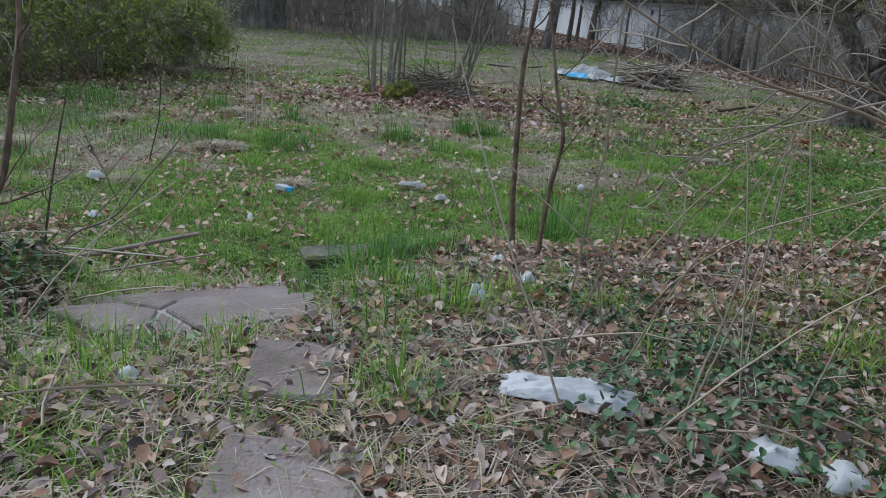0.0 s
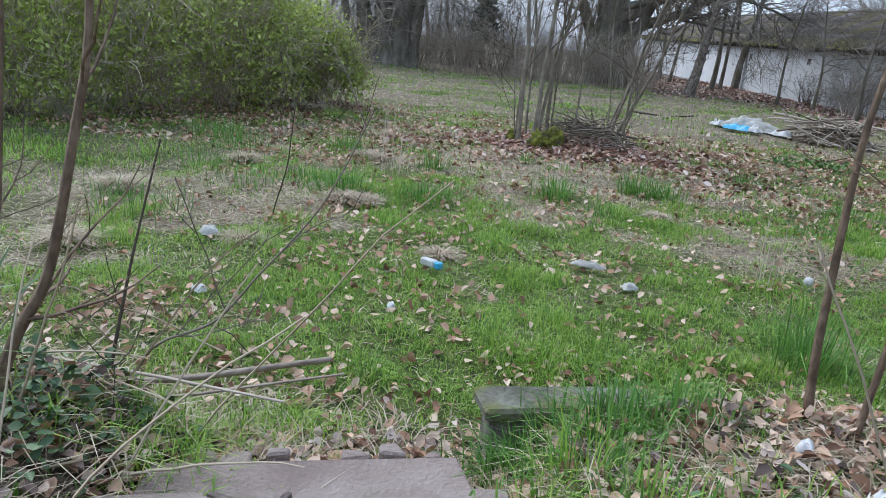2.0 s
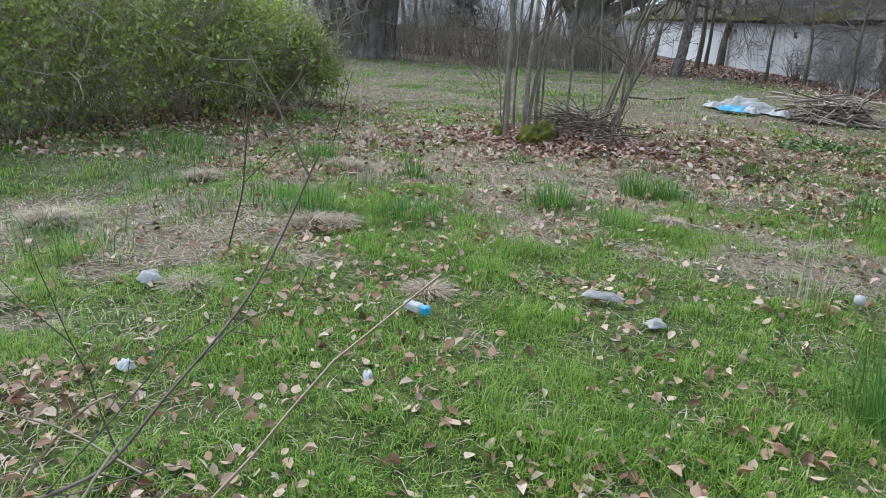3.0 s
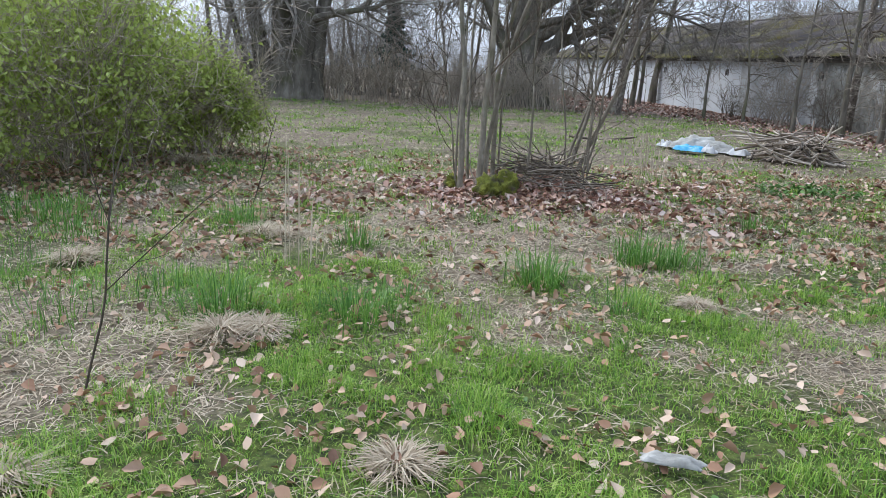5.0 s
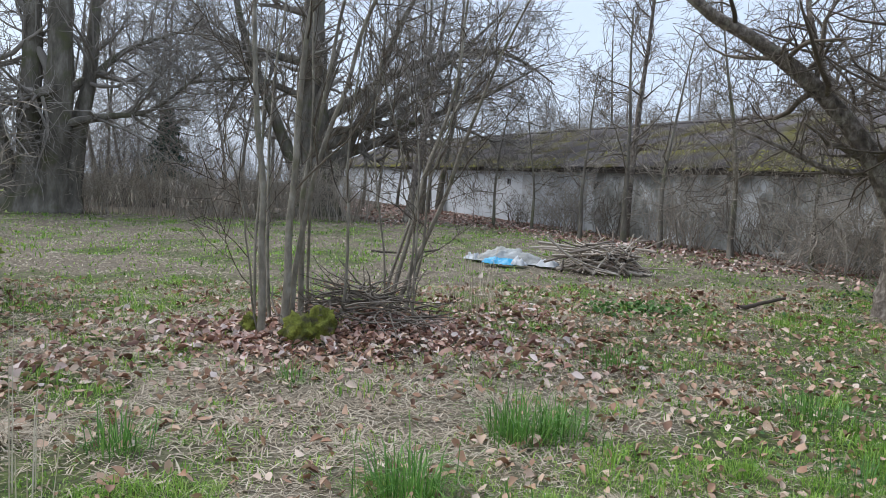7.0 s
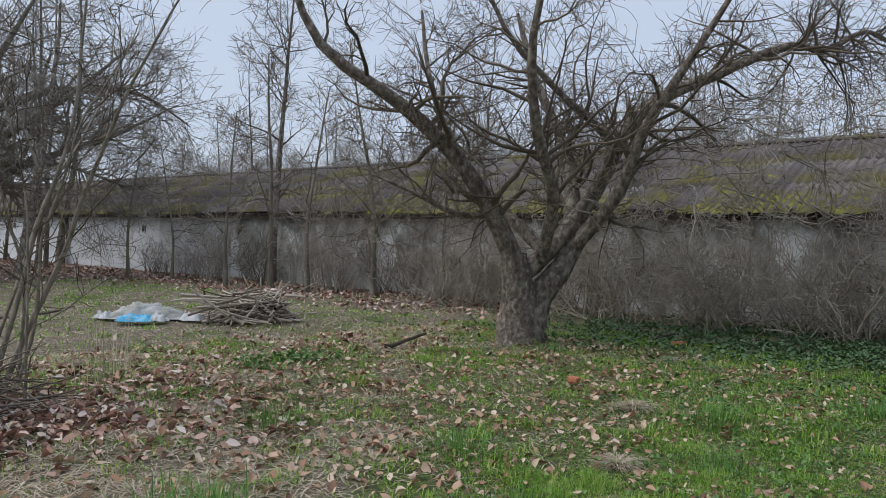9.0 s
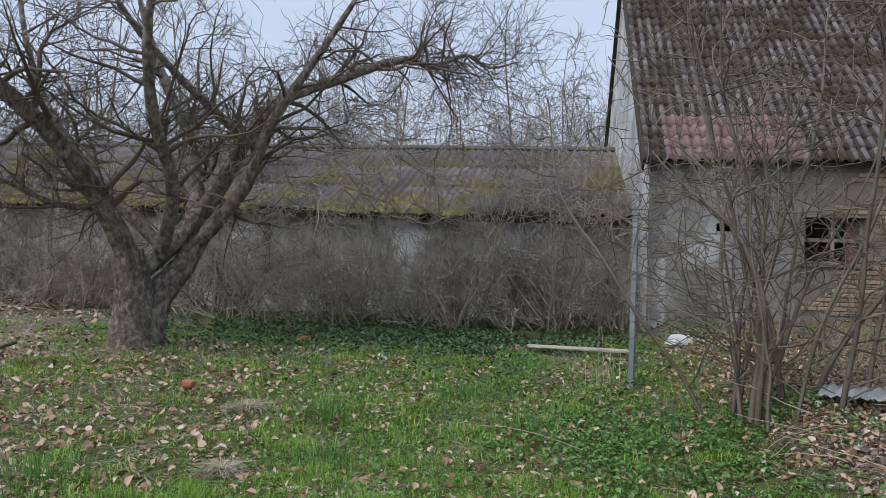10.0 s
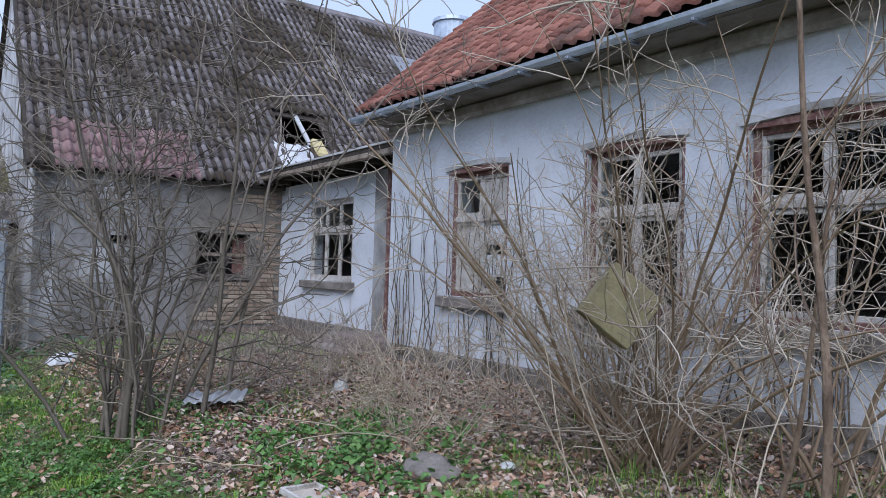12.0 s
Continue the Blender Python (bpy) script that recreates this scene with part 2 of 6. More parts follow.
def glass_mat():
    m = bpy.data.materials.new("old_glass")
    m.use_nodes = True
    b = m.node_tree.nodes["Principled BSDF"]
    b.inputs["Base Color"].default_value = (0.80, 0.85, 0.85, 1)
    b.inputs["Roughness"].default_value = 0.08
    b.inputs["Transmission Weight"].default_value = 1.0
    b.inputs["IOR"].default_value = 1.3
    return m


GLASS = glass_mat()


def ground_mat():
    """Soil under the grass: earth, thatch, moss and litter mixed by the cover painted on the mesh and by noise."""
    m = bpy.data.materials.new("ground_cover")
    m.use_nodes = True
    nt = m.node_tree
    b = nt.nodes["Principled BSDF"]
    b.inputs["Roughness"].default_value = 0.95
    tc = nt.nodes.new("ShaderNodeTexCoord")

    def noise_ramp(scale, cols, detail=6):
        n, r = nt.nodes.new("ShaderNodeTexNoise"), nt.nodes.new("ShaderNodeValToRGB")
        n.inputs["Scale"].default_value, n.inputs["Detail"].default_value, n.inputs["Roughness"].default_value = scale, detail, 0.7
        nt.links.new(tc.outputs["Object"], n.inputs["Vector"])
        e = r.color_ramp.elements
        while len(e) < len(cols):
            e.new(0.5)
        for i, c in enumerate(cols):
            e[i].position = 0.3 + 0.42 * i / (len(cols) - 1)
            e[i].color = (*c, 1)
        nt.links.new(n.outputs["Fac"], r.inputs["Fac"])
        return n, r.outputs["Color"]

    n1, green = noise_ramp(14, [(0.016, 0.022, 0.008), (0.05, 0.072, 0.016), (0.13, 0.175, 0.035), (0.24, 0.24, 0.12)])
    n2, straw = noise_ramp(22, [(0.05, 0.038, 0.026), (0.20, 0.165, 0.115), (0.42, 0.36, 0.28)])
    n3, leafy = noise_ramp(26, [(0.02, 0.015, 0.012), (0.085, 0.06, 0.046), (0.24, 0.18, 0.145), (0.40, 0.33, 0.28)])
    last = green
    for attr, colour in (("straw", straw), ("litter", leafy)):
        a, mx = nt.nodes.new("ShaderNodeAttribute"), nt.nodes.new("ShaderNodeMix")
        a.attribute_name = attr
        mx.data_type = "RGBA"
        nt.links.new(a.outputs["Fac"], mx.inputs["Factor"])
        nt.links.new(last, mx.inputs["A"])
        nt.links.new(colour, mx.inputs["B"])
        last = mx.outputs["Result"]
    nt.links.new(last, b.inputs["Base Color"])
    bp = nt.nodes.new("ShaderNodeBump")
    bp.inputs["Strength"].default_value, bp.inputs["Distance"].default_value = 0.9, 0.04
    nt.links.new(n2.outputs["Fac"], bp.inputs["Height"])
    nt.links.new(bp.outputs["Normal"], b.inputs["Normal"])
    return m


GROUND = ground_mat()

# ---- helpers for building ----


def part(name, bm, material, parent=None, label="", smooth=False):
    """Link a bmesh as one mesh object, under a thing or a part, in its parent's frame."""
    me = bpy.data.meshes.new(name)
    bm.to_mesh(me)
    bm.free()
    if smooth:
        me.polygons.foreach_set("use_smooth", [True] * len(me.polygons))
    return link(name, me, material, parent, label)


def link(name, me, material, parent=None, label=""):
    if material:
        me.materials.append(material)
    ob = new(name, me)
    if parent:
        ob.parent = parent
    if label:
        ob["label"] = label
    return ob


def thing(name, m, label, category, group="", kind=""):
    ob = new(name)
    ob.matrix_world = m
    ob.empty_display_size = 0.1
    return tagged(ob, label, category, group, kind)


def box(bm, x0, x1, y0, y1, z0, z1, bevel=0.0, jitter=0.0, m=None):
    vs = [bm.verts.new((x, y, z)) for z in (z0, z1) for y in (y0, y1) for x in (x0, x1)]
    fs = [bm.faces.new([vs[i] for i in f]) for f in ((0, 2, 3, 1), (4, 5, 7, 6), (0, 1, 5, 4), (2, 6, 7, 3), (0, 4, 6, 2), (1, 3, 7, 5))]
    if jitter:
        for v in vs:
            v.co += Vector([random.uniform(-jitter, jitter) for _ in range(3)])
    if m is not None:
        for v in vs:
            v.co = m @ v.co
    if bevel:
        es = list({e for f in fs for e in f.edges})
        bmesh.ops.bevel(bm, geom=es, offset=bevel, segments=1, affect="EDGES")
    return bm


def boxbm(*a, **k):
    return box(bmesh.new(), *a, **k)


def np_mesh(name, verts, tris):
    """A mesh from arrays of places and of triangles or quads."""
    verts, tris = np.asarray(verts, np.float32), np.asarray(tris, np.int32)
    k = tris.shape[1]
    me = bpy.data.meshes.new(name)
    me.vertices.add(len(verts))
    me.vertices.foreach_set("co", verts.ravel())
    me.loops.add(tris.size)
    me.loops.foreach_set("vertex_index", tris.ravel())
    me.polygons.add(len(tris))
    me.polygons.foreach_set("loop_start", np.arange(0, tris.size, k, dtype=np.int32))
    me.update(calc_edges=True)
    return me


def tubes(name, lines, smooth=True):
    """One mesh of tapered tubes along the given lines: (points, radii)."""
    groups = {}
    for p, r in lines:
        s = 3 if r[0] < 0.012 else 4 if r[0] < 0.03 else 6 if r[0] < 0.09 else 18
        groups.setdefault((len(p), s), []).append((p, r))
    vs, fs, base = [], [], 0
    for (n, s), items in groups.items():
        P = np.array([i[0] for i in items], float)
        Rr = np.array([i[1] for i in items], float)
        T = np.gradient(P, axis=1)
        T /= np.linalg.norm(T, axis=2, keepdims=True) + 1e-9
        mean = T.mean(axis=1)
        ref = np.where(np.abs(mean[:, 2:3]) > 0.8, np.array([[1.0, 0.13, 0]]), np.array([[0, 0.1, 1.0]]))[:, None, :]
        a = np.cross(T, np.broadcast_to(ref, T.shape))
        a /= np.linalg.norm(a, axis=2, keepdims=True) + 1e-9
        b = np.cross(T, a)
        ang = np.arange(s) * 2 * np.pi / s
        if s == 18:
            k = np.arange(n)[None, :, None]
            q = np.arange(len(items))[:, None, None]
            Rq = 1 + 0.07 * np.sin(3 * ang + 0.5 * k + q) + 0.05 * np.sin(7 * ang - 0.9 * k + 2 * q) + 0.04 * np.sin(5.3 * k + 11 * ang + q)
            Rq = Rq + np.random.default_rng(n).normal(0, 0.045, (len(items), n, s))
            Rr4 = (Rr[:, :, None] * Rq)[..., None]
        else:
            Rr4 = Rr[:, :, None, None]
        ring = P[:, :, None, :] + Rr4 * (np.cos(ang)[None, None, :, None] * a[:, :, None, :] + np.sin(ang)[None, None, :, None] * b[:, :, None, :])
        vs.append(ring.reshape(-1, 3))
        idx = base + np.arange(len(items) * n * s).reshape(len(items), n, s)
        nx = np.roll(idx, -1, axis=2)
        fs.append(np.stack([idx[:, :-1], nx[:, :-1], nx[:, 1:], idx[:, 1:]], axis=-1).reshape(-1, 4))
        base += len(items) * n * s
    me = np_mesh(name, np.concatenate(vs), np.concatenate(fs))
    if smooth:
        me.polygons.foreach_set("use_smooth", np.ones(len(me.polygons), bool))
    return me


def line(rng, p, d, length, r0, r1, n=4, wob=0.15, up=0.0):
    """A wandering tapered line from p along d."""
    d = np.array(d, float)
    d /= np.linalg.norm(d)
    pts = [np.array(p, float)]
    for _ in range(n):
        d = d + rng.normal(0, wob, 3) + np.array([0, 0, up])
        d /= np.linalg.norm(d)
        pts.append(pts[-1] + d * length / n)
    return np.array(pts), np.linspace(r0, r1, n + 1)


def smooth_line(b, k=4):
    """The same line with k times the points, rounded."""
    P, R = b
    n = len(P)
    t = np.linspace(0, n - 1, (n - 1) * k + 1)
    i = np.clip(t.astype(int), 0, n - 2)
    f = (t - i)[:, None]
    a, p, q, d = P[np.clip(i - 1, 0, n - 1)], P[i], P[i + 1], P[np.clip(i + 2, 0, n - 1)]
    out = 0.5 * (2 * p + (q - a) * f + (2 * a - 5 * p + 4 * q - d) * f ** 2 + (3 * p - 3 * q + d - a) * f ** 3)
    return out, np.interp(t, np.arange(n), R)


def sprout(rng, parent, kids, length, spread, ratio=0.6, n=4, wob=0.15, up=0.03, lo=0.25, rmin=0.003, flat=0.0):
    """Side branches from a parent line."""
    P, R = parent
    out = []
    for _ in range(kids):
        t = rng.uniform(lo, 1.0) * (len(P) - 1)
        i = min(int(t), len(P) - 2)
        f = t - i
        p, r = P[i] * (1 - f) + P[i + 1] * f, R[i] * (1 - f) + R[i + 1] * f
        d = P[i + 1] - P[i]
        d = d / (np.linalg.norm(d) + 1e-9)
        side = rng.normal(0, 1, 3)
        side[2] *= 1 - flat
        side -= d * (side @ d)
        side /= np.linalg.norm(side) + 1e-9
        a = math.radians(rng.uniform(spread * 0.6, spread * 1.3))
        L = length * rng.uniform(0.5, 1.15) * (1.15 - 0.5 * t / (len(P) - 1))
        out.append(line(rng, p, d * math.cos(a) + side * math.sin(a), L, max(rmin, r * ratio), rmin * 0.6, n, wob, up))
    return out


def crown(rng, limbs, counts, lengths, spread=50, rmin=0.003, wob=0.15, up=0.03, lo=0.25, flat=0.0):
    """All the branches that grow from the limbs, level by level."""
    out, level = [], limbs
    for c, L in zip(counts, lengths):
        nxt = []
        for b in level:
            nxt += sprout(rng, b, c, L, spread, 0.55, 4, wob, up, lo, rmin, flat)
        out += nxt
        level = nxt
    return out


def tree_thing(name, at, limbs, twigs, bark, twig_mat, label, category="tree", group="", z=None, limb="trunk"):
    x, y = at
    root = thing(name, pose(x, y, height(x, y) if z is None else z), label, category, group)
    for b in limbs:
        link(limb, tubes(limb, [smooth_line(b, 7 if b[1][0] > 0.2 else 3)]), bark, root)
    if twigs:
        link("crown", tubes("crown", twigs), twig_mat, root)["kind"] = "stuff"
    return root


# ---- the lie of the land ----
ANGLE = radians(14.5)
OX, OY = 7.93, 2.57
UX, UY = math.cos(ANGLE), math.sin(ANGLE)


def step01(t):
    t = np.clip(t, 0, 1)
    return t * t * (3 - 2 * t)


def lattice(x, y, seed):
    i = (x.astype(np.int64) * 374761393 + y.astype(np.int64) * 668265263 + seed * 974634777) & 0x7FFFFFFF
    i = ((i ^ (i >> 13)) * 1274126177) & 0x7FFFFFFF
    return ((i ^ (i >> 16)) & 0xFFFF) / 65535.0


def patch(x, y, size, seed=0):
    """Smooth value noise, 0 to 1, with patches of about that size."""
    x, y = np.atleast_1d(np.asarray(x, float)) / size + 500, np.atleast_1d(np.asarray(y, float)) / size + 500
    i, j = np.floor(x), np.floor(y)
    f, g = step01(x - i), step01(y - j)
    return ((lattice(i, j, seed) * (1 - f) + lattice(i + 1, j, seed) * f) * (1 - g) + (lattice(i, j + 1, seed) * (1 - f) + lattice(i + 1, j + 1, seed) * f) * g)


def heights(x, y):
    x, y = np.atleast_1d(np.asarray(x, float)), np.atleast_1d(np.asarray(y, float))
    n = -(x - OX) * UY + (y - OY) * UX
    k = step01((x - 1.2) / 2.5)
    bank = step01((3.36 + 0.44 * k - n) / (0.28 + 0.6 * k))
    stair = np.exp(-(((x + 1.12) / 0.62) ** 6))
    bank = bank * (1 - stair) + step01((3.6 - n) / 2.04) * stair
    h = -0.07 + 0.36 * bank + 0.15 * step01((2.6 - n) / 2.6) * step01((x - 0.5) / 2.5)
    h -= 0.06 * np.exp(-(((x + 0.40) / 0.38) ** 4 + ((y - 3.5) / 0.42) ** 4))
    h += 0.011 * np.clip(y - 13, 0, 60)
    h += 0.05 * (patch(x, y, 0.7, 3) - 0.5) + 0.03 * (patch(x, y, 0.25, 4) - 0.5)
    h += 0.16 * np.exp(-((x + 0.6) ** 2 + (y - 12.75) ** 2) / 0.9)
    return h


def height(x, y):
    return float(heights(x, y)[0])


def litter(x, y):
    """How thickly dead leaves lie, 0 to 1."""
    x, y = np.asarray(x, float), np.asarray(y, float)
    u = (x - OX) * UX + (y - OY) * UY
    n = -(x - OX) * UY + (y - OY) * UX
    wall = x - (14.0 - 0.198 * (y - 8))
    v = 1.0 * np.exp(-(((x + 0.55) / 1.5) ** 2 + ((y - 12.45) / 0.95) ** 2) ** 1.3)
    v = np.maximum(v, 0.85 * step01((wall + 5.0) / 2.5) * step01((y - 15) / 4))
    v = np.maximum(v, (0.6 + 0.3 * step01(x / 0.6)) * step01((3.6 - n) / 0.5))
    v = np.maximum(v, 1.0 * step01((4.0 - n) / 1.6) * step01((x - 3.0) / 2))
    v = np.maximum(v, 0.55 * np.exp(-(((x + 6) / 2.5) ** 2 + ((y - 11.5) / 3.0) ** 2)))
    v = np.maximum(v, 0.35 * np.exp(-(((x - 3) / 3.0) ** 2 + ((y - 12.5) / 3.0) ** 2)))
    v = np.maximum(v, 0.5 * step01((y - 28) / 3))
    return np.clip(v * (0.25 + 1.0 * patch(x, y, 0.8, 11) + 0.55 * patch(x, y, 0.25, 12)), 0, 1)


def strawy(x, y):
    """How much dead grass there is, 0 to 1."""
    x, y = np.asarray(x, float), np.asarray(y, float)
    v = 0.9 * patch(x, y, 1.1, 21) * 0.6 + 0.5 * patch(x, y, 0.4, 22)
    v += 0.55 * np.exp(-(((x + 0.2) / 2.2) ** 2 + ((y - 10.0) / 1.7) ** 2))
    v += 0.26 * np.exp(-(((x + 3.6) / 1.4) ** 2 + ((y - 7.0) / 3.0) ** 2))
    v += 0.30 * np.exp(-(((x - 1.2) / 1.0) ** 2 + ((y - 8.0) / 1.2) ** 2))
    v += 0.30 * step01((y - 13) / 4)
    k = np.clip(((x + 3.5) * 0.69 - (y - 7.9) * 0.72) / 1.9, 0, 1)
    v += 1.0 * np.exp(-((x + 3.5 - 1.31 * k) ** 2 + (y - 7.9 + 1.37 * k) ** 2) / 0.018)
    v -= 0.35 * np.exp(-(((x + 0.8) / 1.8) ** 2 + ((y - 5.8) / 1.6) ** 2))
    v -= 0.40 * np.exp(-(((x - 4.5) / 2.6) ** 2 + ((y - 9.5) / 2.6) ** 2))
    return np.clip((v - 0.45) * 2.4, 0, 1)


def build_ground():
    ax = np.concatenate([np.arange(-400, -60, 40), np.arange(-60, -9, 3), np.arange(-9, 13, 0.16), np.arange(13, 61, 3), np.arange(80, 401, 40)])
    ay = np.concatenate([np.arange(-400, -40, 40), np.arange(-40, -3, 3), np.arange(-3, 20, 0.16), np.arange(20, 40, 0.6), np.arange(40, 81, 3), np.arange(100, 501, 40)])
    X, Y = np.meshgrid(ax, ay)
    x, y = X.ravel(), Y.ravel()
    v = np.stack([x, y, heights(x, y)], 1)
    i = np.arange(len(x)).reshape(X.shape)
    f = np.stack([i[:-1, :-1], i[:-1, 1:], i[1:, 1:], i[1:, :-1]], -1).reshape(-1, 4)
    me = np_mesh("ground", v, f)
    me.polygons.foreach_set("use_smooth", np.ones(len(me.polygons), bool))
    for key, val in (("litter", litter(x, y)), ("straw", strawy(x, y))):
        a = me.attributes.new(key, "FLOAT", "POINT")
        a.data.foreach_set("value", np.asarray(val, np.float32))
    tagged(link("ground", me, GROUND), "rough garden ground of grass, dead leaves and earth", "ground", kind="structure")


build_ground()

# ---- buildings ----


def holed_wall(x0, x1, z0, z1, y0, y1, holes):
    """A wall from y0 (back) to y1 (face) with openings (x0, x1, z0, z1) right through it."""
    bm = bmesh.new()
    xs = sorted({x0, x1, *[h[0] for h in holes], *[h[1] for h in holes]})
    zs = sorted({z0, z1, *[h[2] for h in holes], *[h[3] for h in holes]})

    def solid(i, j):
        if not (0 <= i < len(xs) - 1 and 0 <= j < len(zs) - 1):
            return False
        cx, cz = (xs[i] + xs[i + 1]) / 2, (zs[j] + zs[j + 1]) / 2
        return not any(h[0] < cx < h[1] and h[2] < cz < h[3] for h in holes)

    def quad(*pts):
        bm.faces.new([bm.verts.new(p) for p in pts])

    for i in range(len(xs) - 1):
        for j in range(len(zs) - 1):
            if not solid(i, j):
                continue
            a, b, c, d = xs[i], xs[i + 1], zs[j], zs[j + 1]
            quad((b, y1, c), (a, y1, c), (a, y1, d), (b, y1, d))
            quad((a, y0, c), (b, y0, c), (b, y0, d), (a, y0, d))
            if not solid(i - 1, j):
                quad((a, y1, c), (a, y0, c), (a, y0, d), (a, y1, d))
            if not solid(i + 1, j):
                quad((b, y0, c), (b, y1, c), (b, y1, d), (b, y0, d))
            if not solid(i, j - 1):
                quad((a, y0, c), (a, y1, c), (b, y1, c), (b, y0, c))
            if not solid(i, j + 1):
                quad((a, y1, d), (a, y0, d), (b, y0, d), (b, y1, d))
    bmesh.ops.remove_doubles(bm, verts=bm.verts, dist=0.0005)
    return bm


def pantile_mesh(name, w, rise):
    """One S-shaped roof tile with a raised lower lip, w wide and 0.38 long: a crest and a trough."""
    L, n = 0.38, 6
    vs, fs = [], []

    def wave(t):
        return rise * math.sin(t * 2 * math.pi)

    for y, dz in ((0.0, 0.036), (L, 0.0)):
        for i in range(n + 1):
            vs.append((i / n * w, y, dz + wave(i / n) + 0.012))
    for i in range(n + 1):
        vs.append((i / n * w, 0.0, wave(i / n)))
    for i in range(n):
        fs.append((i, i + 1, n + 2 + i, n + 1 + i))
        fs.append((2 * n + 2 + i, 2 * n + 3 + i, i + 1, i))
    return np_mesh(name, vs, fs)


def tile_field(root, frame_m, pitch, gauge, rise, cols, rows, near, materials, holes=(), pink=None, trough=None):
    """Lay pantiles on a roof plane: those for which near() holds as parts, the rest joined. trough: dark material of
    the trough faces, moss with shade put into its colour.
    """
    near_mesh, far_v, far_f = {}, [], []
    src = pantile_mesh("pantile_shape", pitch * 1.08, rise)
    sv = np.array([v.co for v in src.vertices])
    sf = np.array([list(p.vertices) for p in src.polygons])
    # trough faces take the darker slot: moss plus painted shade between the crests
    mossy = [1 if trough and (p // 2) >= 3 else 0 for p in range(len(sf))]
    rng = random.Random(5)
    for r in range(rows):
        for c in range(cols):
            x, y = c * pitch, r * gauge
            if any(h[0] < x < h[1] and h[2] < y < h[3] for h in holes):
                continue
            kind = 2 if pink and pink[0] < x < pink[1] and pink[2] < y < pink[3] else 0
            m = frame_m @ pose(x + rng.uniform(-0.005, 0.005), y + rng.uniform(-0.012, 0.012), 0.035 + rng.uniform(0, 0.008), rng.uniform(-1.2, 1.2), rng.uniform(-1.5, 1.5), rng.uniform(-1.2, 1.2))
            if near(x, y):
                if kind not in near_mesh:
                    near_mesh[kind] = src.copy()
                    near_mesh[kind].materials.append(materials[kind])
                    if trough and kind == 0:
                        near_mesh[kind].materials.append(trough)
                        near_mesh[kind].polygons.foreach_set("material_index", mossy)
                ob = new("pantile", near_mesh[kind])
                ob.parent = root
                ob.matrix_basis = m
            else:
                M = np.array(m)
                far_f.append(sf + len(far_v) * len(sv))
                far_v.append(sv @ M[:3, :3].T + M[:3, 3])
    if far_v:
        me = np_mesh("pantile_field", np.concatenate(far_v), np.concatenate(far_f))
        ob = link("pantile_field", me, materials[1], root)
        ob["kind"] = "stuff"
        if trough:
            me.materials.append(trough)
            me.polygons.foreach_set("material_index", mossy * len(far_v))


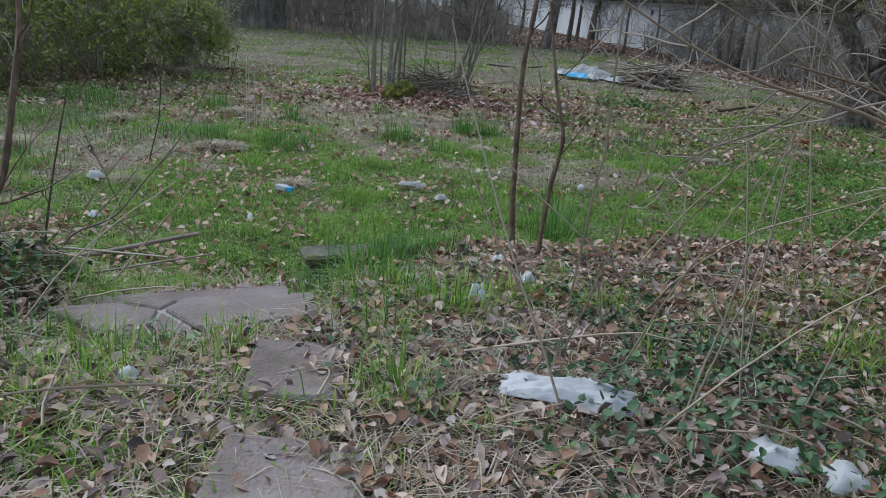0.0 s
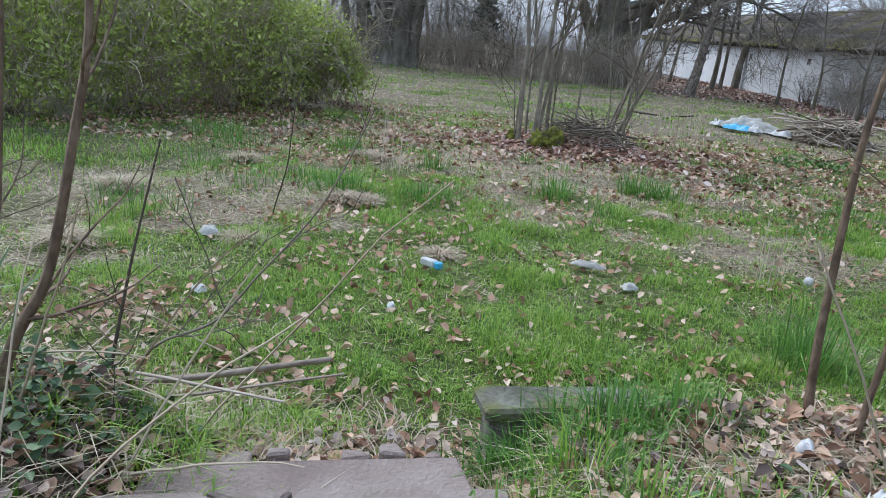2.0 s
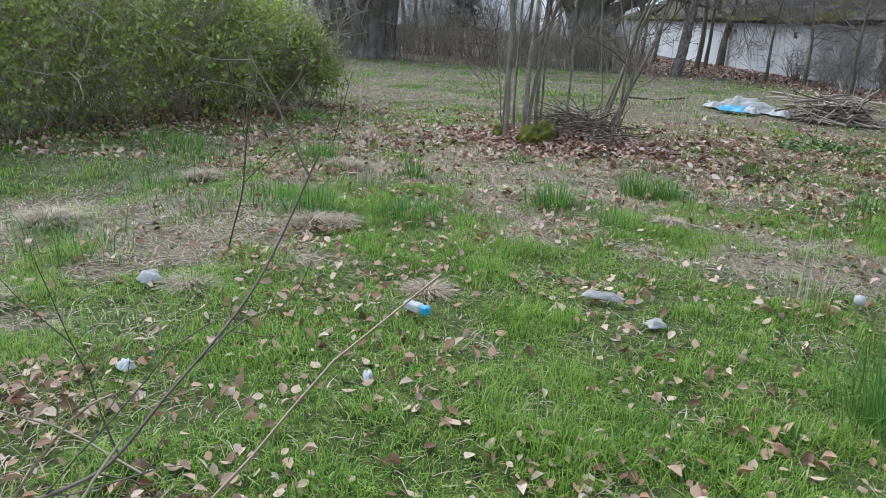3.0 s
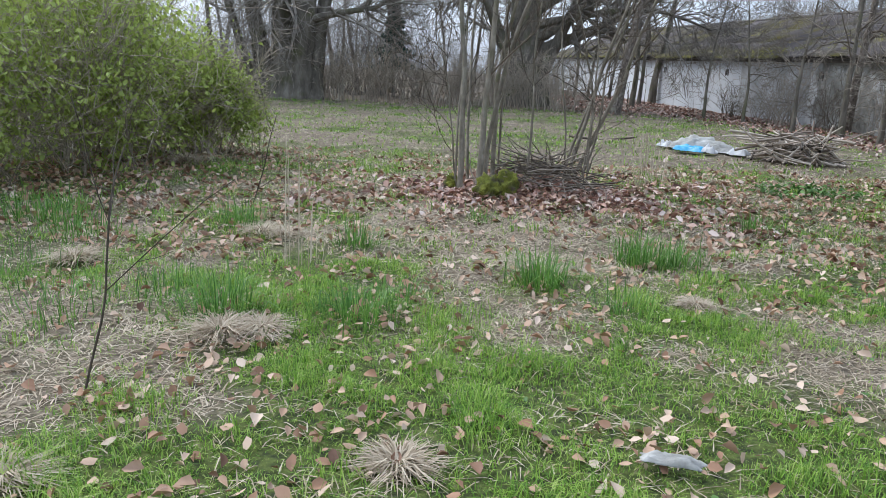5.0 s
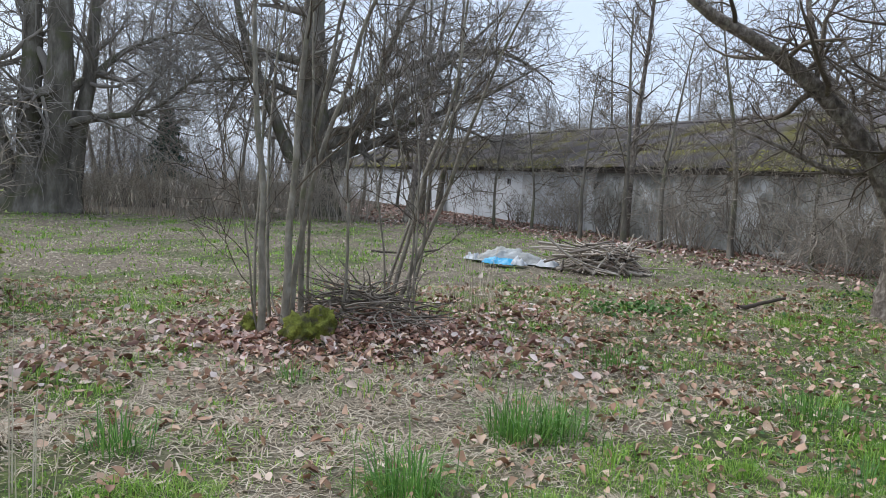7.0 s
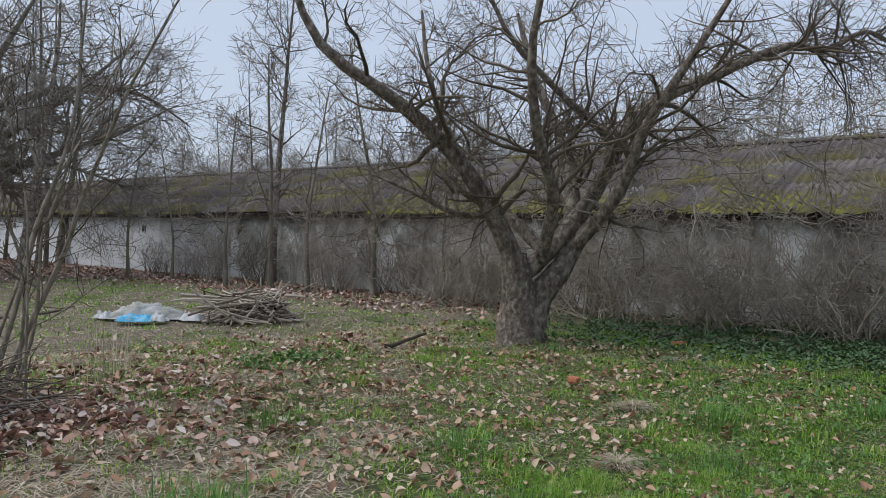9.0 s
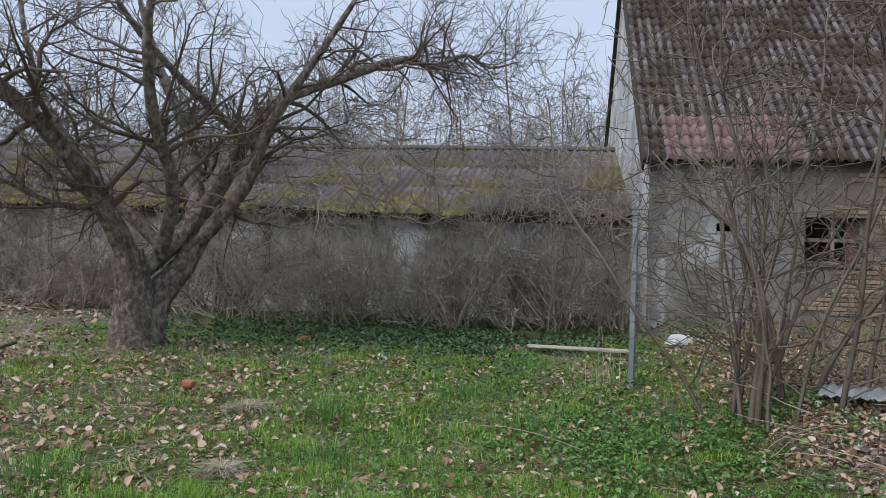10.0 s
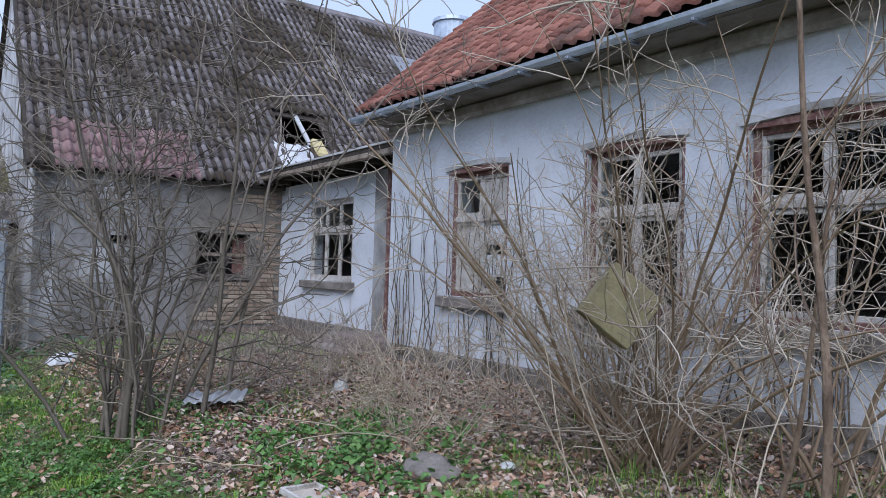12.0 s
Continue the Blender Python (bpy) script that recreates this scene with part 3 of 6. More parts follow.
def window_unit(root, x0, x1, z0, z1, face, cols, split, label, outer=REDWOOD, blank=(), sill=True, arch=True, gone=(), slatted=()):
    """An old casement: outer frame, sashes with glazing bars, panes, sill and flat arch, in a wall whose face is at y = face."""
    w = new("window")
    w.parent = root
    w["label"] = label
    y = face - 0.09

    def bar(name, a, b, c, d, y0, y1, material, lab=""):
        return part(name, boxbm(a, b, y0, y1, c, d, jitter=0.002, bevel=0.004), material, w, lab)

    f = 0.055
    for a, b, c, d in ((x0, x0 + f, z0, z1), (x1 - f, x1, z0, z1), (x0 + f, x1 - f, z1 - f, z1), (x0 + f, x1 - f, z0, z0 + f)):
        bar("window_frame", a, b, c, d, y - 0.04, y + 0.035, outer)
    zs = z0 + (z1 - z0) * split
    bar("transom", x0 + f, x1 - f, zs - 0.03, zs + 0.03, y - 0.03, y + 0.045, WHITEPAINT)
    cw = (x1 - x0 - 2 * f) / cols
    k = 0
    for lo, hi in ((z0 + f, zs - 0.03), (zs + 0.03, z1 - f)):
        for i in range(cols):
            a, b = x0 + f + i * cw, x0 + f + (i + 1) * cw
            s = 0.04
            for p, q, c, d in ((a + 0.003, a + s, lo, hi), (b - s, b - 0.003, lo, hi), (a + s, b - s, hi - s, hi), (a + s, b - s, lo, lo + s)):
                bar("sash", p, q, c, d, y - 0.02, y + 0.02, WHITEPAINT)
            if k in blank:
                bar("boarded_pane", a + s, b - s, lo + s, hi - s, y - 0.012, y - 0.002, WHITEPAINT, "white board in place of the pane")
            elif k in slatted:
                h = hi - lo - 2 * s
                for p, q in ((0.19, 0.53), (0.69, 0.995)):
                    bar("boarding", a + s, b - s, lo + s + h * p, lo + s + h * q, y - 0.012, y - 0.002, WALL, "white board nailed over the empty pane")
            elif k not in gone:
                p = part("pane", boxbm(a + s, b - s, y - 0.003, y + 0.001, lo + s, hi - s), GLASS, w)
                p.visible_shadow = False
            k += 1
    if sill:
        part("window_sill", boxbm(x0 - 0.12, x1 + 0.12, face - 0.12, face + 0.09, z0 - 0.13, z0 - 0.005, bevel=0.015, jitter=0.008), STONE, w, "worn grey stone sill")
    if arch:
        def bow(z_lo, z_hi, y0, y1, over, rise_lo):
            bm, n, rows = bmesh.new(), 10, []
            for i in range(n + 1):
                t = i / n
                x = x0 - over + (x1 - x0 + 2 * over) * t
                rise = 0.035 * (1 - (2 * t - 1) ** 2)
                rows.append([bm.verts.new((x, yy, zz)) for yy, zz in ((y0, z_lo + rise * rise_lo), (y1, z_lo + rise * rise_lo), (y1, z_hi + rise), (y0, z_hi + rise))])
            for i in range(n):
                for j in range(4):
                    bm.faces.new((rows[i][j], rows[i + 1][j], rows[i + 1][(j + 1) % 4], rows[i][(j + 1) % 4]))
            bm.faces.new(rows[0][::-1])
            bm.faces.new(rows[-1])
            return bm

        part("arched_head", bow(z1 - 0.012, z1 + 0.012, face - 0.05, face + 0.008, 0.0, 0), REDWOOD, w, "red-brown arched window head")
        part("arch", bow(z1 + 0.016, z1 + 0.07, face - 0.05, face + 0.026, 0.06, 1), GABLE, w, "shallow plaster arch with flaking paint")
    for a, b in ((x0 - 0.018, x0 - 0.003), (x1 + 0.003, x1 + 0.018)):
        bar("casing", a, b, z0, z1, face - 0.06, face + 0.006, outer)


FARM = pose(OX, OY, 0, 0, 0, 14.5)


def half_round(bm, x0, x1, y, z, r, n=6):
    """An open half-round gutter along x."""
    prev = None
    for i in range(n + 1):
        a = math.pi + math.pi * i / n
        ring = [bm.verts.new((x, y + rr * math.cos(a), z + rr * math.sin(a))) for x in (x0, x1) for rr in (r, r - 0.008)]
        if prev:
            for p, q in ((0, 2), (3, 1), (1, 0), (2, 3)):
                bm.faces.new((prev[p], prev[q], ring[q], ring[p]))
        prev = ring


def build_house():
    root = thing("house", FARM, "derelict whitewashed house with a red pantile roof", "house")
    wins = [(-2.24, -1.25, 1.25, 2.6), (-4.33, -3.32, 1.22, 2.6), (-5.95, -4.88, 1.22, 2.6)]
    part("wall", holed_wall(-6.8, 0.0, 0.62, 3.45, -0.32, 0.0, wins), WALL, root, "flaking whitewashed front wall")
    part("plinth", boxbm(-6.8, 0.0, -0.32, 0.035, 0.1, 0.62, bevel=0.02), STONE, root, "dark stone plinth")
    for a, b in ((-6.8, -6.5), (-0.3, 0.0)):
        bm = bmesh.new()
        pts = [(-8.4, 0.1), (-0.33, 0.1), (-0.33, 3.4), (-4.2, 7.2), (-8.4, 3.4)]
        f0 = bm.faces.new([bm.verts.new((a, y, z)) for y, z in pts])
        g = bmesh.ops.extrude_face_region(bm, geom=[f0])
        bmesh.ops.translate(bm, verts=[v for v in g["geom"] if isinstance(v, bmesh.types.BMVert)], vec=(b - a, 0, 0))
        bmesh.ops.recalc_face_normals(bm, faces=bm.faces)
        part("gable_wall", bm, WALL, root)
    part("back_wall", boxbm(-6.5, -0.3, -8.4, -8.1, 0.1, 3.4), WALL, root)
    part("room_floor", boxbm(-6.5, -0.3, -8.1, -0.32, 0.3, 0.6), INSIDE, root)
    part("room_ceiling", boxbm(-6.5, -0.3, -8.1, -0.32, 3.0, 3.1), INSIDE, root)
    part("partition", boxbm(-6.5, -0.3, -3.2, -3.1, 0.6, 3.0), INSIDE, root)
    window_unit(root, *wins[0], 0.0, 2, 0.62, "casement window with white sashes and boarded panes", blank=(1, 2), slatted=(0,))
    window_unit(root, *wins[1], 0.0, 2, 0.60, "casement window with flaking sashes and brown frame", gone=())
    window_unit(root, *wins[2], 0.0, 2, 0.60, "casement window with broken panes and brown frame", gone=(3,))
    # bare stones where the plaster has fallen from the foot of the wall
    rs = random.Random(14)
    for k in range(34):
        x, z = rs.uniform(-6.5, -4.7), rs.uniform(0.36, 0.86)
        if z > 0.55 + 0.25 * math.sin(3 * x + 1):
            continue
        a, b = rs.uniform(0.05, 0.12), rs.uniform(0.03, 0.055)
        part("bare_stone", boxbm(x - a, x + a, -0.05, 0.045 + rs.uniform(0, 0.015), z - b, z + b, bevel=0.015, jitter=0.012), STONE if k % 3 else GABLE, root)
    # roof
    c, s = math.cos(radians(42)), math.sin(radians(42))
    part("roof_deck", boxbm(0, 7.05, 0, 6.05, -0.06, 0.0, m=Matrix(((-1, 0, 0, 0.15), (0, -c, s, 0.40), (0, s, c, 3.38), (0, 0, 0, 1)))), DARKWOOD, root)
    part("rear_roof", boxbm(-6.9, 0.15, 0, 6.2, -0.06, 0.0, m=Matrix(((1, 0, 0, 0), (0, c, -s, -8.75), (0, s, c, 3.38), (0, 0, 0, 1)))), DARKWOOD, root)
    fm = Matrix(((-1, 0, 0, 0.15), (0, -c, s, 0.42), (0, s, c, 3.40), (0, 0, 0, 1)))
    tile_field(root, fm, 0.17, 0.215, 0.018, 42, 28, lambda x, y: y < 1.5, (RED_TILE, RED_TILE_ALL))
    bm = bmesh.new()
    half_round(bm, -6.9, 0.22, 0.47, 3.36, 0.058)
    part("gutter", bm, ZINC, root, "grey zinc gutter")
    part("verge_board", boxbm(0.0, 0.03, 0, 6.0, -0.14, 0.03, m=Matrix(((1, 0, 0, 0.15), (0, -c, s, 0.40), (0, s, c, 3.38), (0, 0, 0, 1)))), WOOD, root)
    part("soffit", boxbm(-6.85, 0.1, 0.0, 0.38, 3.30, 3.33), MORTAR, root, "dirty brown boarded soffit")
    part("cornice", boxbm(-6.78, -0.02, 0.002, 0.10, 3.16, 3.297, bevel=0.03), DIRTY, root, "grimy plaster cornice under the eaves")
    for i in range(12):
        part("gutter_bracket", boxbm(-6.6 + 0.6 * i, -6.57 + 0.6 * i, 0.385, 0.545, 3.275, 3.30, bevel=0.004), STEEL, root)
    # recessed link building
    w1 = (2.12, 3.70, 1.30, 2.62)
    part("link_wall", holed_wall(0.0, 4.9, 0.62, 2.95, -0.88, -0.6, [w1]), WALL, root, "whitewashed recessed wall")
    part("link_plinth", boxbm(0.0, 4.9, -0.88, -0.575, 0.05, 0.62, bevel=0.015), STONE, root)
    window_unit(root, *w1, -0.6, 3, 0.62, "three-light window with white glazing bars", outer=WHITEPAINT, arch=False)
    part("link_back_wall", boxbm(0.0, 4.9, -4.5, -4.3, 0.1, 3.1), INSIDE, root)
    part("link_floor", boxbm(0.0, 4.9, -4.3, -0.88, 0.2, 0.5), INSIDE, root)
    part("link_roof", boxbm(0.0, 5.2, -4.6, -0.12, 3.10, 3.16, m=Matrix.Identity(4)), DARKWOOD, root)
    part("eaves_beam", boxbm(0.02, 5.2, -0.20, -0.12, 3.02, 3.10, bevel=0.01), WOOD, root, "bare wooden eaves board")
    part("eaves_flashing", boxbm(0.02, 5.25, -0.24, -0.10, 3.163, 3.19), SHEET_PALE, root, "pale metal edge strip")
    for i in range(7):
        part("rafter_end", boxbm(0.3 + 0.7 * i, 0.38 + 0.7 * i, -0.6, -0.205, 2.98, 3.09), DARKWOOD, root)
    part("pilaster", boxbm(1.02, 1.36, -0.6, -0.54, 0.62, 2.94, bevel=0.01), RENDER_GREY, root, "bare grey plaster pilaster")
    part("corner_board", boxbm(0.92, 0.985, -0.6, -0.52, 0.63, 2.95, bevel=0.006), REDWOOD, root, "red-brown painted board")
    for a, b, c0, d in ((0.15, 1.55, -0.57, 0.15), (0.15, 1.75, -0.57, 0.45)):
        z = 0.62 if d < 0.3 else 0.48
        part("doorstep", boxbm(a, b, c0, d, 0.2, z, bevel=0.02, jitter=0.01), SLAB, root, "worn brown doorstep")


def build_gable_building():
    root = thing("barn_with_gable", FARM, "tall old barn with a mossy grey pantile roof and hole", "barn")
    hole, vent = (-0.02, 0.92, 1.34, 2.06), (2.02, 2.30, 1.80, 1.94)
    # the long wall stands across the house front: its own frame runs along it
    side = new("long_wall")
    side.parent = root
    side.matrix_basis = pose(4.9, 0, 0, 0, 0, 90)
    part("plaster_wall", holed_wall(-11.0, 3.4, -0.3, 3.02, -0.3, 0.0, [hole, vent]), RENDER_GREY, side, "grey plaster wall with white patches")
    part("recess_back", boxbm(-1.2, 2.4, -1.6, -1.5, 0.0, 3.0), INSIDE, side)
    bm = bmesh.new()
    for x in (-0.02, 0.42, 0.86):
        box(bm, x, x + 0.05, -0.16, -0.10, 1.32, 2.06, jitter=0.012)
    box(bm, -0.02, 0.92, -0.15, -0.11, 1.66, 1.71, jitter=0.012)
    part("broken_frame", bm, WOOD, side, "rotten broken window frame")
    part("red_shutter", boxbm(0.02, 0.22, -0.22, -0.18, 1.36, 2.0, jitter=0.01), REDWOOD, side)
    part("hole_sill", boxbm(-0.12, 1.02, -0.1, 0.05, 1.24, 1.335, bevel=0.01, jitter=0.01), STONE, side)
    # bare brick where the plaster has fallen
    rng = random.Random(3)
    part("mortar_bed", holed_wall(-0.62, 1.05, 0.45, 2.9, -0.001, 0.005, [hole]), MORTAR, side)
    me = boxbm(0, 0.225, 0, 0.03, 0, 0.06, bevel=0.006)
    brick = bpy.data.meshes.new("brick")
    me.to_mesh(brick)
    me.free()
    brick.materials.append(BRICK)
    for r in range(32):
        z = 0.47 + r * 0.075
        edge = -0.05 + 0.25 * math.sin(r * 0.7) + rng.uniform(-0.12, 0.12) + (0.75 if 2.06 < z < 2.2 or z < 1.2 else 0)
        x = -0.6 + (0.12 if r % 2 else 0)
        while x + 0.22 < edge:
            if not (x + 0.225 > hole[0] - 0.1 and x < hole[1] and hole[2] - 0.1 < z + 0.06 and z < hole[3]):
                ob = new("brick", brick)
                ob.parent = side
                ob.matrix_basis = pose(x + rng.uniform(-0.004, 0.004), rng.uniform(-0.008, 0.006), z, rng.uniform(-1, 1), rng.uniform(-1, 1), rng.uniform(-2, 2))
            x += 0.24
    # gable ends
    for y0, y1 in ((3.1, 3.4), (-11.0, -10.7)):
        bm = bmesh.new()
        f0 = bm.faces.new([bm.verts.new((x, y0, z)) for x, z in ((4.9, -0.3), (15.1, -0.3), (15.1, 3.0), (10.0, 8.15), (4.9, 3.0))])
        g = bmesh.ops.extrude_face_region(bm, geom=[f0])
        bmesh.ops.translate(bm, verts=[v for v in g["geom"] if isinstance(v, bmesh.types.BMVert)], vec=(0, y1 - y0 + 0.004, 0))
        bmesh.ops.recalc_face_normals(bm, faces=bm.faces)
        part("gable_wall", bm, GABLE, root, "pale flaking gable wall")
    part("rear_wall", boxbm(14.8, 15.1, -10.7, 3.1, -0.3, 3.0), RENDER_GREY, root)
    part("barn_floor", boxbm(4.9, 14.8, -10.7, 3.1, -0.3, 0.1), INSIDE, root)
    a = radians(45.3)
    c, s = math.cos(a), math.sin(a)
    fm = Matrix(((0, c, -s, 4.72), (-1, 0, 0, 3.5), (0, s, c, 2.92), (0, 0, 0, 1)))
    hx, hy = (4.35, 5.45), (1.15, 2.35)
    deck = bmesh.new()
    for x0, x1, y0, y1 in ((0, hx[0], 0, 7.5), (hx[1], 14.5, 0, 7.5), (hx[0], hx[1], 0, hy[0]), (hx[0], hx[1], hy[1], 7.5)):
        box(deck, x0, x1, y0, y1, -0.05, 0.0, m=fm)
    part("roof_deck", deck, DARKWOOD, root)
    part("rear_roof", boxbm(0, 14.5, 0, 7.5, -0.05, 0.0, m=Matrix(((0, -c, s, 15.28), (1, 0, 0, -11.0), (0, s, c, 2.92), (0, 0, 0, 1)))), DARKWOOD, root)
    tile_field(root, fm, 0.17, 0.31, 0.034, 85, 24, lambda x, y: y < 3.0 and x < 5.1, (GREY_TILE, GREY_TILE_ALL, PINK_TILE), holes=((hx[0] - 0.1, hx[1], hy[0] - 0.2, hy[1]), (6.2, 6.9, 0.5, 1.2)), pink=(0.2, 2.5, -1, 1.2), trough=GREY_MOSS_SHADE)
    part("ridge_capping", boxbm(0, 14.5, 7.42, 7.72, 0.02, 0.12, bevel=0.04, m=fm), GREY_TILE_ALL, root)
    for x in (4.45, 5.05):
        part("bare_batten", boxbm(x, x + 0.09, 1.2, 2.4, -0.09, -0.052, m=fm @ pose(0, 0, 0.06, 0, 0, 3)), SHEET_PALE, root, "pale bare roof batten")
    part("insulation", boxbm(5.0, 5.28, 1.0, 1.5, 0.0, 0.14, bevel=0.04, jitter=0.03, m=fm), FOAM, root, "yellowed lump of insulation")
    part("plastic_sheet", crumpled(0.75, 0.85, 0.08, 12, 7, fm @ pose(4.15, 0.45, 0.06)), PLASTIC, root, "torn white plastic sheet", True)
    part("roof_panel", boxbm(8.6, 12.4, 4.6, 5.9, 0.06, 0.10, m=fm), PANEL, root, "smooth grey roof panel")
    part("verge_board", boxbm(-0.04, 0.0, 0, 7.6, -0.18, 0.05, m=fm), DARKWOOD, root)
    stack = thing("vent_stack", FARM @ pose(10.9, -8.6, 7.0), "round grey metal vent stack above the roof ridge", "chimney")
    bm = bmesh.new()
    bmesh.ops.create_cone(bm, cap_ends=True, segments=20, radius1=0.62, radius2=0.60, depth=2.3)
    bmesh.ops.translate(bm, verts=bm.verts, vec=(0, 0, 1.15))
    part("pipe", bm, ZINC, stack, smooth=False)
    bm = bmesh.new()
    bmesh.ops.create_cone(bm, cap_ends=True, segments=20, radius1=0.66, radius2=0.64, depth=0.12)
    bmesh.ops.translate(bm, verts=bm.verts, vec=(0, 0, 2.32))
    part("rim", bm, ZINC, stack)


def crumpled(w, d, h, n, seed, m=None, roll=False):
    """A creased sheet with some thickness."""
    rng = np.random.RandomState(seed)
    g = np.linspace(0, 1, n)
    X, Y = np.meshgrid(g, g)
    x, y = X.ravel(), Y.ravel()
    o = seed * 3.7
    z = h * (0.8 * patch(x + o, y, 0.3, seed) + 0.9 * np.abs(patch(x * 1.0 + y * 0.7 + o, y, 0.14, seed + 1) - 0.5) + 0.7 * np.abs(patch(x - 0.6 * y, y, 0.07, seed + 2) - 0.5))
    edge = np.minimum.reduce([x, y, 1 - x, 1 - y])
    z = z * np.clip(edge * 5 + 0.15, 0, 1)
    if roll:
        z = z * np.sin(np.pi * np.clip(y, 0.02, 0.98)) ** 0.8 * (0.55 + 0.6 * np.sin(np.pi * np.clip(x * 0.9 + 0.1, 0, 1)))
    jx, jy = rng.uniform(-0.5, 0.5, x.shape) / n, rng.uniform(-0.5, 0.5, x.shape) / n
    ox = 0.12 * (patch(x, y * 3, 0.3, seed + 5) - 0.5)
    oy = 0.12 * (patch(x * 3, y, 0.3, seed + 6) - 0.5)
    bm = bmesh.new()
    top = [bm.verts.new(((a + e + p) * w, (b + f + q) * d, k + 0.004)) for a, b, k, e, f, p, q in zip(x, y, z, jx, jy, ox, oy)]
    bot = [bm.verts.new((v.co.x, v.co.y, v.co.z - 0.004)) for v in top]
    for j in range(n - 1):
        for i in range(n - 1):
            k = j * n + i
            bm.faces.new((top[k], top[k + 1], top[k + n + 1], top[k + n]))
            bm.faces.new((bot[k], bot[k + n], bot[k + n + 1], bot[k + 1]))
    if m is not None:
        for v in bm.verts:
            v.co = m @ v.co
    return bm


def build_long_barn():
    dx, dy = -0.1943, 0.9809
    ax, ay, slope = 14.55, 5.2, 0.0108
    x = Vector((dx, dy, slope)).normalized()
    y = Vector((-dy, dx, 0))
    z = x.cross(y)
    M = Matrix(((x.x, y.x, z.x, ax), (x.y, y.y, z.y, ay), (x.z, y.z, z.z, -0.13), (0, 0, 0, 1)))
    root = thing("long_barn", M, "long low barn with plastered wall and mossy corrugated roof", "barn")
    vents = [(a, a + 0.17, 1.5, 1.68) for a in (12.2, 18.5, 24.4, 30.5, 36.4, 42.4, 48.6)]
    part("near_wall", holed_wall(0.0, 25.0, -0.4, 2.25, -0.3, 0.0, [v for v in vents if v[1] < 25]), BARNWALL, root, "dark weathered grey plaster wall")
    part("far_wall", holed_wall(29.5, 55.8, -0.4, 2.25, -0.3, 0.006, [v for v in vents if v[0] > 29.5]), BARNWHITE, root, "whitewashed stretch of wall")
    part("middle_wall", holed_wall(25.0, 29.5, -0.4, 2.25, -0.3, 0.003, []), BARNMID, root, "stretch of wall with worn grey wash")
    part("end_wall", boxbm(55.5, 55.79, -8.4, -0.31, -0.4, 2.3), BARNWHITE, root)
    part("back_wall", boxbm(0.0, 55.5, -8.7, -8.4, -0.4, 2.25), BARNWALL, root)
    for v in vents:
        part("vent_frame", box(box(boxbm(v[0] - 0.04, v[0], -0.05, 0.02, v[2] - 0.04, v[3] + 0.04), v[1], v[1] + 0.04, -0.05, 0.02, v[2] - 0.04, v[3] + 0.04), v[0], v[1], -0.05, 0.02, v[3], v[3] + 0.04), DARKWOOD, root)
    part("dark_interior", boxbm(0.3, 55.4, -1.4, -1.3, -0.4, 2.2), INSIDE, root)
    a = radians(22)
    c, s = math.cos(a), math.sin(a)
    fm = Matrix(((-1, 0, 0, 56.1), (0, -c, s, 0.34), (0, s, c, 2.16), (0, 0, 0, 1)))
    part("roof_deck", boxbm(0.02, 56.0, 0.05, 5.0, -0.05, -0.01, m=fm), DARKWOOD, root)
    part("rear_roof", boxbm(0.0, 56.1, 0, 5.0, -0.05, 0.0, m=Matrix(((1, 0, 0, 0), (0, c, -s, -9.04), (0, s, c, 2.16), (0, 0, 0, 1)))), DARKWOOD, root)
    part("eaves_board", boxbm(0.0, 56.0, 0.20, 0.24, 2.02, 2.13), DARKWOOD, root)
    n, w, L = 24, 1.08, 1.75
    vs, fs = [], []
    for yy, dz in ((0, 0.028), (L, 0.012)):
        for k in (0.0, 0.008):
            for i in range(n + 1):
                vs.append((w * i / n, yy, dz + k + 0.028 * math.sin(2 * math.pi * i / 4)))
    for i in range(n):
        fs.append((n + 1 + i, n + 2 + i, 3 * n + 4 + i, 3 * n + 3 + i))
        fs.append((i, i + 1, n + 2 + i, n + 1 + i))
    sheet = np_mesh("roof_sheet", vs, fs)
    sheet.materials.append(SHEET)
    rng = random.Random(8)
    for r in range(3):
        for k in range(53):
            ob = new("roof_sheet", sheet)
            ob.parent = root
            ob.matrix_basis = fm @ pose(0.02 + k * 1.058 + rng.uniform(-0.006, 0.006), r * 1.62 + rng.uniform(-0.02, 0.02), 0.03 + 0.004 * (k % 2) + rng.uniform(0, 0.006), rng.uniform(-0.3, 0.3), 0, rng.uniform(-0.4, 0.4))
    part("ridge_capping", boxbm(0.0, 56.1, 4.86, 5.12, 0.05, 0.12, bevel=0.03, m=fm), SHEET, root)
    # cushions of moss, thickest at the eaves
    g = np.random.default_rng(77)
    n = 16000
    px, py = g.uniform(0.1, 55.9, n), 4.9 * g.random(n) ** 1.5
    band = patch(px, py * 1.5, 2.6, 78) * 0.75 + 0.45 * patch(px, py, 0.7, 79)
    keep = band + 0.20 * (py < 0.9) - 0.05 * py > 0.71
    px, py = px[keep], py[keep]
    n = len(px)
    rad, a = g.uniform(0.04, 0.13, n), np.arange(6) * math.pi / 3
    ring = np.stack([px[:, None] + rad[:, None] * np.cos(a) * g.uniform(0.6, 1.3, (n, 6)), py[:, None] + rad[:, None] * 1.5 * np.sin(a) * g.uniform(0.6, 1.3, (n, 6)), np.full((n, 6), 0.03)], 2)
    top = np.stack([px, py, 0.075 + 0.25 * rad], 1)[:, None, :]
    V = np.concatenate([top, ring], 1).reshape(-1, 3)
    F = (np.arange(n)[:, None, None] * 7 + np.array([(0, 1 + i, 1 + (i + 1) % 6) for i in range(6)])[None]).reshape(-1, 3)
